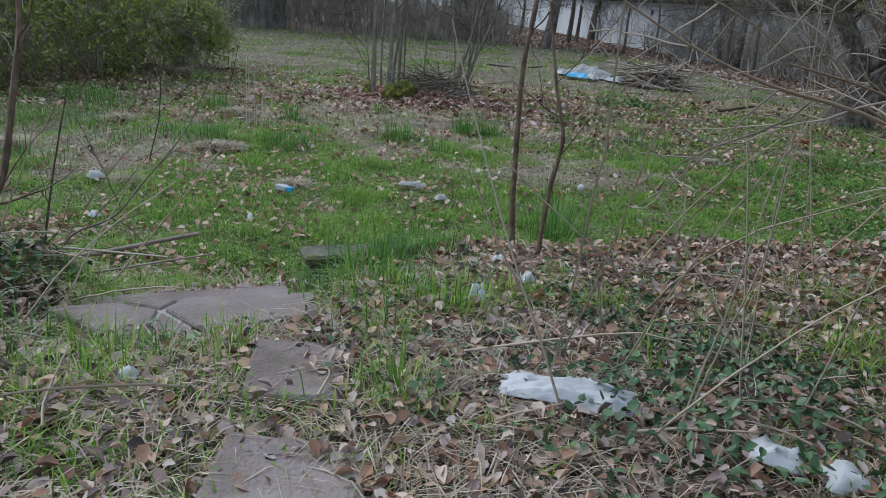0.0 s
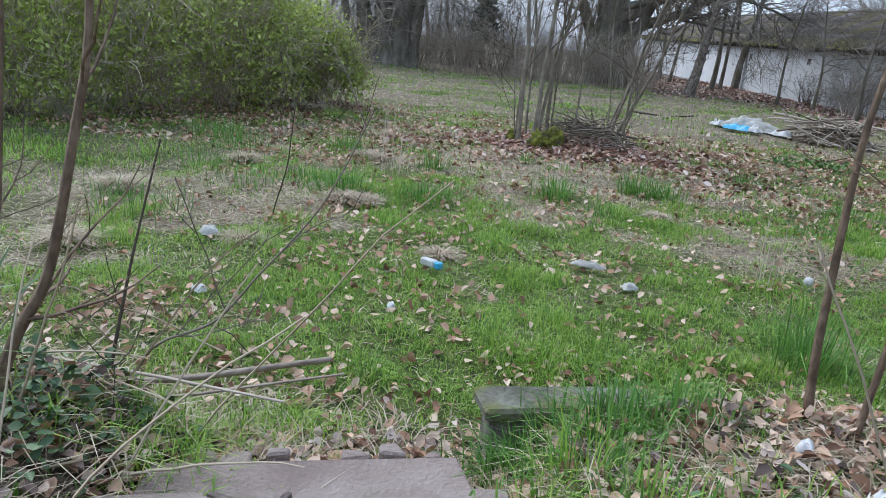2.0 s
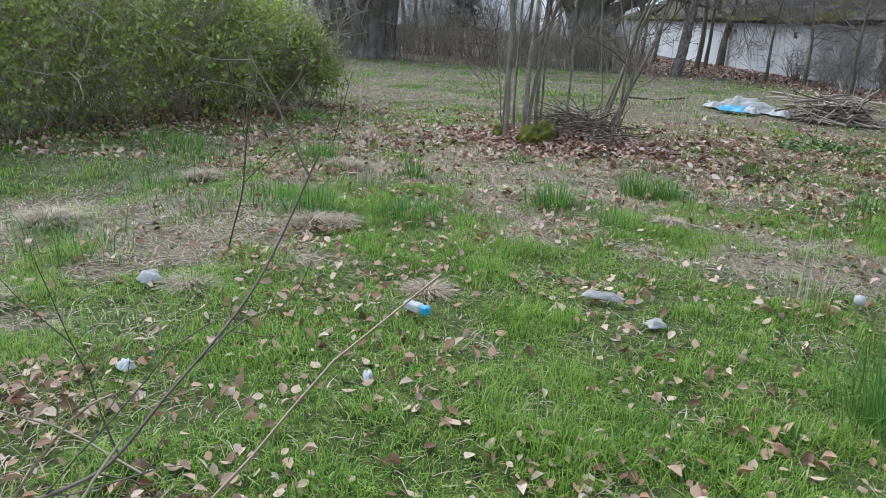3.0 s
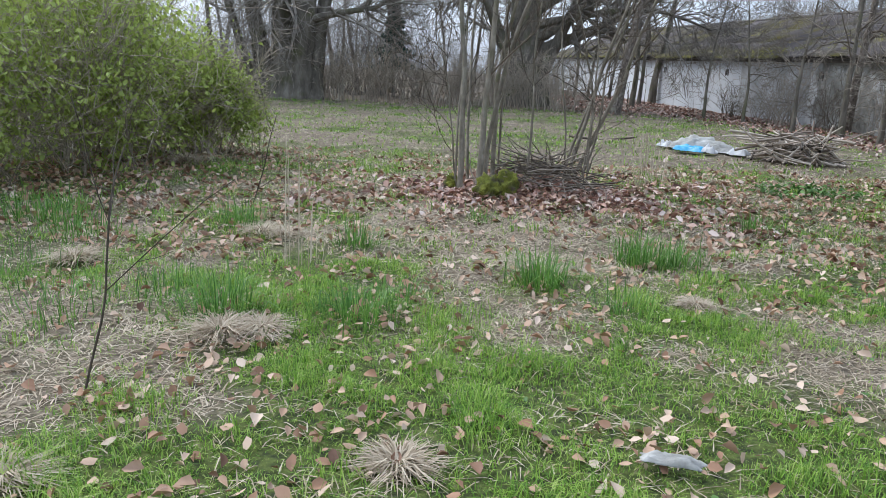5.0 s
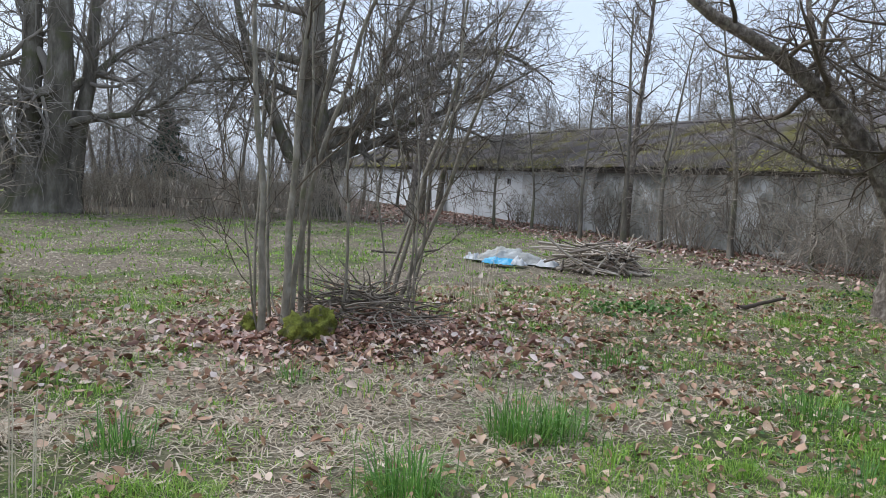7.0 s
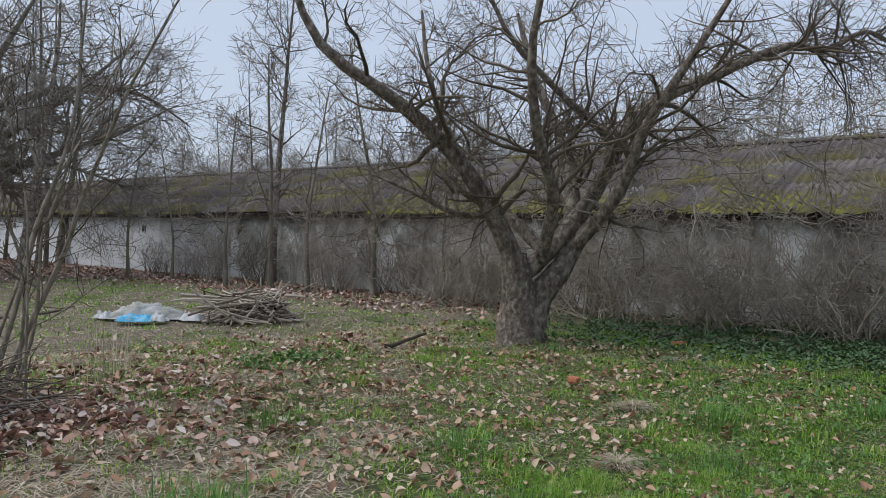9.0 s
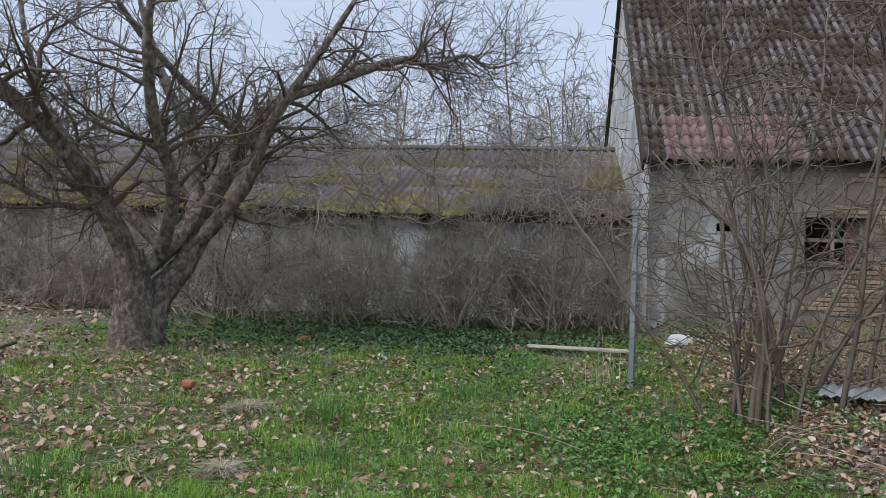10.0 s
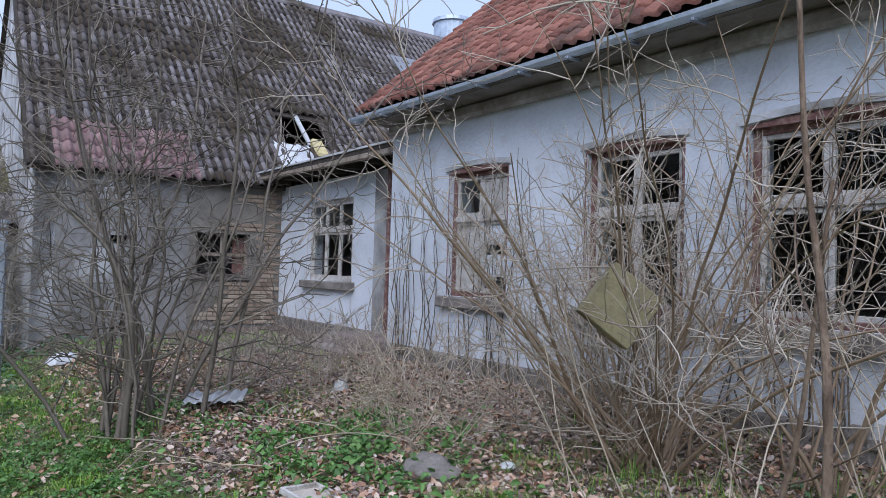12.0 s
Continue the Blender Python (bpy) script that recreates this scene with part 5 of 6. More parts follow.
def arching_shrub(x, y, seed, count, short, tall, lean_most, width):
    rng = np.random.default_rng(seed)
    stems = []
    for _ in range(count):
        a = rng.uniform(0, 2 * np.pi)
        lean = rng.uniform(0.1, lean_most)
        stems.append(line(rng, (rng.normal(0, width), rng.normal(0, width * 0.8), -0.05), (math.cos(a) * lean, math.sin(a) * lean * 0.8, 1), rng.uniform(short, tall), rng.uniform(0.007, 0.018), 0.003, 9, 0.08, -0.04))
    side = []
    for b in stems:
        side += sprout(rng, b, 8, 0.75, 50, 0.5, 5, 0.18, 0.0, 0.2, 0.0045)
    tree_thing("arching_shrub", (x, y), stems, side + crown(rng, side, (4,), (0.32,), 50, 0.003, 0.2), TWIG_BROWN, TWIG_HEDGE, "bare tan shrub with arching stems against the house", "shrub", "arching shrubs", limb="stem")


arching_shrub(2.85, 2.45, 33, 46, 1.5, 3.6, 1.15, 0.14)
arching_shrub(3.9, 2.15, 34, 15, 1.4, 2.8, 0.9, 0.12)
arching_shrub(2.05, 1.75, 35, 18, 2.0, 3.4, 0.9, 0.14)
for k, (x, y) in enumerate(((4.4, 2.75), (5.6, 3.0), (6.6, 3.25), (3.7, 2.3), (7.5, 3.6), (5.0, 3.5), (6.2, 3.9), (4.2, 3.4), (8.3, 4.3), (6.9, 4.6))):
    thicket("bramble_heap", [(x - 0.4, y), (x, y + 0.1), (x + 0.4, y + 0.15)], 0.9 if k < 5 else 0.6, 38, 200 + k, "tangle of dead straw-coloured stalks along the house plinth", STRAW if k % 2 else TWIG_HEDGE, 0.9, (2, 1), "bramble", 0.004, "dead stalks by the house")


def young_tree(at, seed, h, r, lean, label, kids=10, name="sapling", twig=TWIG_BROWN, bark=TWIG_BROWN, z=None):
    rng = np.random.default_rng(seed)
    stems = [line(rng, (0, 0, -0.05), (lean[0], lean[1], 1), h, r * 0.85, 0.004, 9, 0.08, 0.01)]
    side = sprout(rng, stems[0], kids, 0.8, 45, 0.4, 5, 0.12, 0.05, 0.2, 0.003)
    return tree_thing(name, at, stems, side + crown(rng, side, (3,), (0.3,), 45, 0.002), bark, twig, label, "sapling", z=z)




def bent_sapling(base, pts, r, seed, label, kids=5, bark=SAPLING, name="sapling"):
    """A slim stem that bends as it grows, with a few side twigs; pts: offsets from the foot."""
    rng = np.random.default_rng(seed)
    P = np.array([(0, 0, -0.1)] + list(pts), float)
    stem = smooth_line((P, np.linspace(r, 0.35 * r, len(P))), 3)
    side = sprout(rng, stem, kids, 0.55, 48, 0.45, 5, 0.16, 0.05, 0.2, 0.003)
    tree_thing(name, base, [stem], side + crown(rng, side, (3,), (0.25,), 45, 0.0022), bark, bark, label, "sapling")


bent_sapling((0.38, 3.79), ((-0.03, 0, 0.22), (-0.04, 0, 0.47), (-0.05, 0, 0.93), (-0.02, 0, 1.26), (0.01, 0.02, 1.6), (0.02, 0.06, 2.4)), 0.0185, 51, "slim brown bare sapling on the terrace edge", 4)
bent_sapling((0.49, 3.70), ((0.03, 0, 0.35), (0.06, 0, 0.56), (0.065, 0, 0.67), (0.01, 0, 0.87), (-0.04, 0.01, 1.13), (-0.10, 0.02, 1.5)), 0.015, 52, "thin brown sapling with a kinked stem on the terrace edge", 5)
bent_sapling((-2.05, 2.92), ((0.10, 0.05, 0.22), (0.17, 0.10, 0.4), (0.23, 0.15, 0.78), (0.27, 0.17, 1.06), (0.27, 0.18, 1.5), (0.22, 0.18, 2.1)), 0.021, 53, "slim brown bare sapling curving up beside the steps", 8)
bent_sapling((-2.19, 3.14), ((0.03, 0, 0.3), (0.06, 0.02, 0.6), (0.09, 0.05, 1.3), (0.08, 0.06, 2.0)), 0.012, 54, "thin brown bare sapling by the steps", 6)
bent_sapling((-2.3, 2.95), ((0.14, 0.1, 0.3), (0.17, 0.12, 0.6), (0.12, 0.12, 1.0), (0.06, 0.1, 1.6)), 0.010, 57, "thin dark bare sapling by the steps", 5, STICK_DARK)
bent_sapling((-1.94, 3.31), ((0.05, 0.02, 0.2), (0.10, 0.05, 0.5), (0.17, 0.09, 0.85)), 0.009, 58, "thin dark leafless shoot beside the steps", 2, STICK_DARK, "shoot")
bent_sapling((-2.0, 3.45), ((0.10, 0.05, 0.30), (0.30, 0.16, 0.42), (0.43, 0.24, 0.59), (0.62, 0.36, 0.86), (0.76, 0.45, 1.2)), 0.008, 59, "long thin brown shoot leaning over the lawn", 6, TWIG_MID, "shoot")
for k, (x, y, h) in enumerate(((-2.75, 6.6, 1.15), (-3.42, 11.06, 1.0))):
    young_tree((x, y), 70 + k, h, 0.008, (0.3, 0.0), "thin dark leafless shoot standing in the grass", 3, "shoot", STICK_DARK, STICK_DARK)

# climbing stems on the house front
rng_s = np.random.default_rng(71)
lines = []
for _ in range(60):
    u = rng_s.uniform(-6.6, -0.1)
    z = 0.5
    pts = [(u, 0.05, z)]
    for _ in range(9):
        u += rng_s.normal(0, 0.06)
        z += rng_s.uniform(0.12, 0.30)
        pts.append((u, 0.03 + abs(rng_s.normal(0, 0.015)), z))
    lines.append((np.array(pts), np.linspace(0.008, 0.003, 10)))
root = thing("climbing_stems", FARM, "bare grey climber stems on the whitewashed front", "climber")
link("stemwork", tubes("stemwork", lines), TWIG, root)["kind"] = "stuff"
link("twigwork", tubes("twigwork", [(p[:, :] * (1, 1, 1), r) for p, r in crown(rng_s, lines, (4,), (0.35,), 50, 0.0018, 0.12, 0.05, 0.1, 0.0) if p[:, 1].min() > 0.01]), TWIG, root)["kind"] = "stuff"

# ---- ground cover ----


def blades(name, x, y, h, w, bend, material, seed, sink=0.01, z=None, press=1.0, radial=False):
    rng = np.random.default_rng(seed)
    n = len(x)
    a = np.arctan2(y, x) + rng.normal(0, 0.7, n) if radial else rng.uniform(0, 2 * np.pi, n)
    dx, dy = np.cos(a), np.sin(a)
    z = heights(x, y) if z is None else z
    B = np.stack([x, y, z - sink], 1)
    D = np.stack([dx, dy, np.zeros(n)], 1)
    S = np.stack([-dy, dx, np.zeros(n)], 1) * (w / 2)[:, None]
    up = np.array([[0, 0, press]])
    mid = B + up * (h * 0.6 * np.clip(1.15 - 0.45 * bend, 0.12, 1))[:, None] + D * (h * bend * 0.3)[:, None]
    tip = B + up * (h * np.clip(1.05 - 0.65 * bend, 0.08, 1))[:, None] + D * (h * bend * 0.85)[:, None]
    V = np.stack([B - S, B + S, mid - S * 0.75, mid + S * 0.75, tip], 1).reshape(-1, 3)
    F = (np.arange(n)[:, None, None] * 5 + np.array([(0, 1, 3), (0, 3, 2), (2, 3, 4)])[None]).reshape(-1, 3)
    return link(name, np_mesh(name, V, F), material)


def scatter(rng, n, x0, x1, y0, y1):
    x, y = rng.uniform(x0, x1, n), rng.uniform(y0, y1, n)
    n_out = -(x - OX) * UY + (y - OY) * UX
    ok = (n_out > 0.1) & (x < 13.6 - 0.198 * (y - 8))
    return x[ok], y[ok]


def paved(x, y):
    """Where the slabs lie."""
    a = radians(20)
    p, q = (x + 1.05) * math.cos(a) + (y - 2.85) * math.sin(a), -(x + 1.05) * math.sin(a) + (y - 2.85) * math.cos(a)
    return ((np.abs(p) < 0.55) & (np.abs(q + 0.07) < 0.22)) | ((np.abs(x + 0.46) < 0.16) & (np.abs(y - 2.22) < 0.2)) | ((np.abs(x + 0.36) < 0.14) & (np.abs(y - 1.60) < 0.09))


def build_grass():
    rng = np.random.default_rng(100)
    for k, (n, x0, x1, y0, y1, h0, h1, w) in enumerate(((290000, -4.2, 4.0, 3.0, 9.0, 0.03, 0.07, 0.0046), (170000, -7.5, 9.5, 9.0, 16.0, 0.03, 0.07, 0.008), (90000, 4.0, 11.5, 3.0, 9.0, 0.03, 0.075, 0.007), (80000, -13, 11, 16.0, 31.0, 0.03, 0.07, 0.022), (26000, -9.5, -4.5, 2.0, 9.0, 0.04, 0.10, 0.009), (52000, -3.5, 4, 0.2, 3.2, 0.04, 0.11, 0.006))):
        x, y = scatter(rng, n, x0, x1, y0, y1)
        keep = rng.random(len(x)) < np.clip((1.1 - 0.85 * litter(x, y)) * (1.05 - 0.75 * strawy(x, y)) * (0.16 + 1.7 * patch(x, y, 0.33, 31) ** 1.6), 0, 1)
        keep &= ~paved(x, y)
        x, y = x[keep], y[keep]
        tall = 0.3 + 2.3 * patch(x, y, 0.26, 32) ** 3 + 1.1 * patch(x, y, 0.10, 34) ** 2 + 0.7 * patch(x, y, 0.9, 33) ** 2
        tagged(blades("grass", x, y, rng.uniform(h0, h1, len(x)) * tall, w * rng.uniform(0.7, 1.3, len(x)), rng.uniform(0.35, 1.35, len(x)), GRASS, 101 + k), "patchy bright green lawn grass", "grass", kind="stuff")
    for k, (n, x0, x1, y0, y1, L, w) in enumerate(((95000, -4.5, 4.5, 3.0, 9.0, 0.15, 0.007), (110000, -7.5, 8, 9.0, 16.0, 0.2, 0.010), (30000, -13, 11, 16, 31, 0.25, 0.018), (80000, -3.5, 6, 0.2, 3.9, 0.22, 0.005), (14000, -9.5, -4.5, 2.0, 9.0, 0.2, 0.008), (30000, 4.5, 11.0, 3.0, 9.0, 0.16, 0.008))):
        x, y = scatter(rng, n, x0, x1, y0, y1)
        keep = rng.random(len(x)) < np.clip(0.10 + 1.0 * strawy(x, y) + 0.25 * (y < 3.6) + 0.35 * (1 - patch(x, y, 0.33, 31)) ** 2, 0, 1)
        keep &= ~paved(x, y)
        x, y = x[keep], y[keep]
        tagged(blades("dead_grass", x, y, L * rng.uniform(0.5, 1.3, len(x)), w * rng.uniform(0.7, 1.3, len(x)), rng.uniform(0.9, 1.5, len(x)), STRAW, 121 + k, press=0.5 if y1 < 4 else 0.30), "flattened straw-coloured dead grass", "dead grass", kind="stuff")


build_grass()


def build_leaves():
    rng = np.random.default_rng(140)
    for k, (n, x0, x1, y0, y1, lo, hi, material) in enumerate(((16000, -4.0, 4.0, 3.0, 9.0, 0.025, 0.075, LEAF), (24000, -7.0, 8.0, 9.0, 16.0, 0.04, 0.095, LEAF), (26000, -3.5, 8.5, 0.3, 4.8, 0.022, 0.066, LEAF), (34000, -3.5, 8.5, 0.3, 5.5, 0.02, 0.062, LEAF_GREY), (10000, 4.0, 10.0, 4.6, 9.0, 0.03, 0.075, LEAF), (9000, -3.2, 2.0, 10.8, 14.6, 0.05, 0.12, LEAF_RED), (14000, 2, 12, 14.0, 46.0, 0.08, 0.16, LEAF_RED))):
        x, y = scatter(rng, n, x0, x1, y0, y1)
        keep = rng.random(len(x)) < np.clip(0.75 * (material is LEAF) * patch(x, y, 0.5, 41) ** 2 + 1.0 * litter(x, y), 0, 1)
        keep &= ~(paved(x, y) & (rng.random(len(x)) < 0.6))
        x, y = x[keep], y[keep]
        P = np.stack([x, y, heights(x, y) + rng.uniform(0.005, 0.04, len(x))], 1)
        tagged(link("leaf_litter", leaf_cloud("leaf_litter", P, rng, lo, hi, True), material), "curled dead brown and pale leaves on the ground", "dead leaves", kind="stuff")
    # leaves that lie singly on the lawn
    shapes = []
    for k in range(5):
        me = leaf_cloud("leaf", np.zeros((1, 3)), np.random.default_rng(300 + k), 0.04, 0.075, True)
        me.materials.append(LEAF_PART)
        shapes.append(me)
    root = thing("fallen_leaves", pose(-0.6, 6.3, height(-0.6, 6.3)), "loose pale brown beech leaves scattered on the lawn", "leaves")
    r = random.Random(9)
    for _ in range(280):
        x, y = r.uniform(-2.6, 1.8), r.uniform(4.3, 9.0)
        ob = new("leaf", shapes[r.randrange(5)])
        ob.parent = root
        ob.matrix_basis = pose(x + 0.6, y - 6.3, height(x, y) + 0.04 - height(-0.6, 6.3), r.uniform(-40, 40), r.uniform(-40, 40), r.uniform(0, 360))


build_leaves()


def tuft(x, y, h, n, spread, seed, label="upright tuft of dark green grass", material=TUFT, name="grass_tuft", bend=(0.1, 1.15), w=0.0065):
    rng = np.random.default_rng(seed)
    n = int(n * 0.75)
    px, py = rng.normal(0, spread * 0.8, n), rng.normal(0, spread * 0.8, n)
    ob = blades(name, px, py, h * rng.uniform(0.15, 1.1, n), w * rng.uniform(0.7, 1.4, n), rng.uniform(*bend, n), material, seed + 1, 0.0, np.zeros(n), 0.45 if material is STRAW and bend[0] > 0.5 else 1.0, True)
    ob.location = (x, y, height(x, y) - 0.02)
    tagged(ob, label, "grass tuft", kind="stuff")


for k, (x, y, h, n, s) in enumerate(((-0.61, 8.73, 0.42, 420, 0.11), (0.20, 9.5, 0.42, 420, 0.12), (0.48, 9.55, 0.36, 360, 0.13), (-2.04, 9.5, 0.36, 240, 0.10), (-2.53, 7.72, 0.38, 360, 0.13), (-1.78, 7.77, 0.28, 420, 0.16), (-1.62, 8.1, 0.22, 260, 0.14), (-4.86, 9.9, 0.42, 420, 0.25), (-4.3, 9.3, 0.30, 300, 0.25), (-3.2, 10.07, 0.34, 280, 0.16),
                                     (-1.1, 10.9, 0.25, 110, 0.09), (-0.15, 8.2, 0.26, 140, 0.12), (0.82, 5.15, 0.46, 520, 0.13), (-2.2, 2.85, 0.50, 260, 0.09), (-0.55, 3.45, 0.22, 240, 0.10), (-0.3, 3.58, 0.20, 240, 0.10), (-3.4, 7.6, 0.25, 300, 0.3), (-3.8, 6.4, 0.28, 300, 0.3), (-4.2, 8.2, 0.3, 300, 0.3), (-3.0, 8.1, 0.25, 260, 0.2), (1.9, 8.6, 0.2, 260, 0.2), (-0.35, 3.2, 0.20, 320, 0.18), (-0.15, 2.9, 0.16, 260, 0.18), (-0.25, 3.45, 0.20, 240, 0.15), (-1.0, 2.35, 0.16, 240, 0.13), (-1.6, 2.35, 0.18, 220, 0.13), (6.1, 8.2, 0.26, 300, 0.2), (4.7, 9.0, 0.28, 320, 0.22), (7.9, 8.0, 0.34, 240, 0.15), (5.0, 7.2, 0.28, 320, 0.2), (2.4, 9.6, 0.26, 320, 0.2), (3.6, 8.3, 0.24, 320, 0.22), (6.7, 12.6, 0.24, 300, 0.2), (1.7, 11.2, 0.3, 300, 0.2))):
    tuft(x, y, h, n, s, 400 + 2 * k)


for k, (x, y) in enumerate(((-0.81, 2.58), (-1.31, 2.43), (-1.08, 2.25), (-0.33, 2.73), (-0.18, 2.5), (0.05, 2.84), (0.08, 3.2), (-0.74, 2.40), (-0.36, 3.2), (-0.72, 2.02), (-1.4, 2.12), (-0.1, 2.1), (-1.55, 2.6), (-0.2, 3.0))):
    tuft(x, y, 0.15 + 0.05 * (k % 3), 150, 0.08, 620 + 2 * k, "fresh green grass between the sunken slabs", GRASS, w=0.005)
for k in range(9):
    u, v = -0.42 + 0.1 * k, -0.13 - 0.05 * (k % 3)
    tuft(-0.40 + u * math.cos(radians(21)) - v * math.sin(radians(21)), 3.74 + u * math.sin(radians(21)) + v * math.cos(radians(21)), 0.18 + 0.06 * (k % 2), 130, 0.06, 480 + 2 * k, "tall green grass growing against the coping wall")
for k, (x, y) in enumerate(((-2.32, 2.98), (-2.22, 3.08), (-2.42, 3.1))):
    tuft(x, y, 0.46, 44, 0.05, 560 + 2 * k, "clump of broad dark green strap-shaped leaves", IVY, "strap_leaved_plant", (0.15, 0.9), 0.026)


def tussock(x, y, r, n, seed):
    """A mound of pale dead grass that hangs outwards on all sides."""
    rng = np.random.default_rng(seed)
    px, py = rng.normal(0, r * 0.5, n), rng.normal(0, r * 0.5, n)
    z = 0.4 * r * np.exp(-(px ** 2 + py ** 2) / (r * r * 0.5))
    ob = blades("straw_tussock", px, py, r * rng.uniform(0.7, 2.4, n), 0.007 * rng.uniform(0.6, 1.5, n), rng.uniform(0.7, 1.35, n), STRAW, seed + 1, 0.0, z, 0.42, True)
    ob.location = (x, y, height(x, y))
    tagged(ob, "bleached tussock of collapsed dead grass", "grass tussock", kind="stuff")


for k, (x, y, r) in enumerate(((-2.40, 7.34, 0.115), (-2.22, 7.42, 0.10), (-2.93, 9.82, 0.13), (-2.7, 9.75, 0.10), (-3.55, 5.3, 0.12), (-4.15, 6.75, 0.14), (0.35, 8.4, 0.08), (4.6, 9.7, 0.11), (-5.1, 13.6, 0.2), (3.05, 8.75, 0.10), (-2.65, 5.9, 0.09), (-1.33, 6.2, 0.09), (-3.9, 8.6, 0.12))):
    tussock(x, y, r, 420, 500 + 2 * k)
for k, (x, y) in enumerate(((1.15, 13.9), (1.35, 14.2), (0.95, 13.4), (-2.4, 8.9), (-5.0, 14.0), (7.3, 7.0), (0.9, 6.6))):
    tuft(x, y, 0.95, 26, 0.16, 600 + 2 * k, "thin upright pale dry grass stalks", STRAW, "dry_stalks", (0.0, 0.35), 0.006)


def weeds(name, n, x, y, sx, sy, seed, material, label, lo=0.03, hi=0.07, top=0.16):
    rng = np.random.default_rng(seed)
    px, py = rng.normal(x, sx, n), rng.normal(y, sy, n)
    ok = (px < 13.7 - 0.198 * (py - 8)) & (-(px - OX) * UY + (py - OY) * UX > 0.15)
    px, py = px[ok], py[ok]
    clump = patch(px, py, 0.3, seed)
    P = np.stack([px, py, heights(px, py) + top * clump * rng.uniform(0.1, 1, len(px))], 1)[clump > 0.35]
    tagged(link(name, leaf_cloud(name, P, rng, lo, hi, True), material), label, "weeds", kind="stuff")


weeds("ground_elder", 9000, 4.9, 5.9, 0.9, 0.7, 700, WEED, "low green ground elder below the bare shrub", 0.02, 0.05, 0.12)
weeds("ground_elder", 2600, 3.9, 4.0, 0.7, 0.45, 701, WEED, "low green weeds among dead leaves by the house")
weeds("ivy", 12000, 10.5, 9.6, 1.6, 1.7, 702, IVY, "dark green ivy covering the ground by the barn", 0.04, 0.08, 0.14)
weeds("ivy", 5000, 9.8, 13.4, 1.4, 1.6, 703, IVY, "dark green ivy covering the ground by the barn", 0.04, 0.08, 0.14)
weeds("ivy", 520, -1.95, 2.95, 0.2, 0.22, 704, IVY, "dark ivy beside the steps", 0.025, 0.05, 0.16)
weeds("ground_ivy", 2400, 1.1, 2.4, 0.6, 0.5, 705, IVY, "low dark green weeds on the terrace bank", 0.02, 0.05, 0.14)
weeds("nettles", 500, 3.15, 13.7, 0.3, 0.2, 706, WEED, "small patch of green nettles in the lawn", 0.04, 0.09, 0.2)
weeds("lawn_weeds", 12000, 5.5, 8.0, 2.0, 1.7, 707, WEED, "low broad-leaved weeds in the lawn", 0.02, 0.045, 0.08)

# ---- things lying about ----


def slabs():
    root = thing("garden_steps", pose(-1.05, 2.85, 0.08, 0, 0, 20), "cracked reddish stone slabs of sunken garden steps", "steps")

    def stone(pts, z0, z1, name="slab", label="", material=SLAB):
        bm = bmesh.new()
        f = bm.faces.new([bm.verts.new((x, y, z0)) for x, y in pts])
        g = bmesh.ops.extrude_face_region(bm, geom=[f])
        bmesh.ops.translate(bm, verts=[v for v in g["geom"] if isinstance(v, bmesh.types.BMVert)], vec=(0, 0, z1 - z0))
        bmesh.ops.recalc_face_normals(bm, faces=bm.faces)
        bmesh.ops.bevel(bm, geom=[e for e in bm.edges], offset=0.008, segments=1, affect="EDGES")
        return part(name, bm, material, root, label)

    stone([(-0.56, 0.14), (-0.295, 0.152), (-0.122, 0.048), (-0.178, -0.235), (-0.33, -0.14)], 0.0, 0.115)
    stone([(-0.272, 0.155), (-0.04, 0.155), (-0.11, 0.064)], 0.0, 0.112)
    stone([(-0.018, 0.155), (0.55, 0.14), (0.54, -0.10), (0.052, -0.20), (-0.094, 0.046)], 0.0, 0.118)
    stone([(-0.110, 0.028), (0.032, -0.207), (-0.11, -0.31), (-0.160, -0.25)], 0.0, 0.113)
    stone([(-0.53, 0.135), (0.50, 0.135), (0.50, -0.09), (0.05, -0.18), (-0.11, -0.29), (-0.31, -0.13)], -0.02, 0.101, "mortar_bed", "pale mortar in the cracks", MORTAR_PALE)
    stone([(-0.48, 0.185), (0.48, 0.19), (0.46, 0.40), (-0.45, 0.38)], -0.08, 0.055)
    r = random.Random(6)
    for k in range(8):
        x, y, w = r.uniform(-0.45, 0.4), r.uniform(0.40, 0.5), r.uniform(0.06, 0.12)
        stone([(x, y), (x + w, y + r.uniform(-0.03, 0.02)), (x + w * r.uniform(0.7, 1.1), y + w * r.uniform(0.4, 0.8)), (x + r.uniform(-0.02, 0.03), y + w * 0.6)], -0.12, r.uniform(-0.01, 0.03), "broken_stone")
    lane = thing("paving_slab", pose(-0.46, 2.22, height(-0.46, 2.22), 0, 0, 6), "worn reddish paving slab half hidden by leaves", "paving slab", "loose slabs")
    part("stone", boxbm(-0.155, 0.155, -0.20, 0.20, -0.08, 0.035, bevel=0.012, jitter=0.012), SLAB, lane)
    copy_thing(lane, pose(-0.36, 1.62, height(-0.36, 1.62), 1, 0, -4) @ Matrix.Diagonal((1.3, 0.85, 1, 1)))


slabs()
root = thing("coping_wall", pose(-0.40, 3.74, 0.0, 0, 0, 21), "low mossy concrete coping wall at the terrace edge", "wall")
part("wall", boxbm(-0.32, 0.32, -0.07, 0.07, -0.15, 0.185, bevel=0.01, jitter=0.006), CONCRETE, root)
part("coping", boxbm(-0.35, 0.35, -0.085, 0.085, 0.186, 0.232, bevel=0.014, jitter=0.012), CONCRETE, root, "weathered coping with lichen and moss")


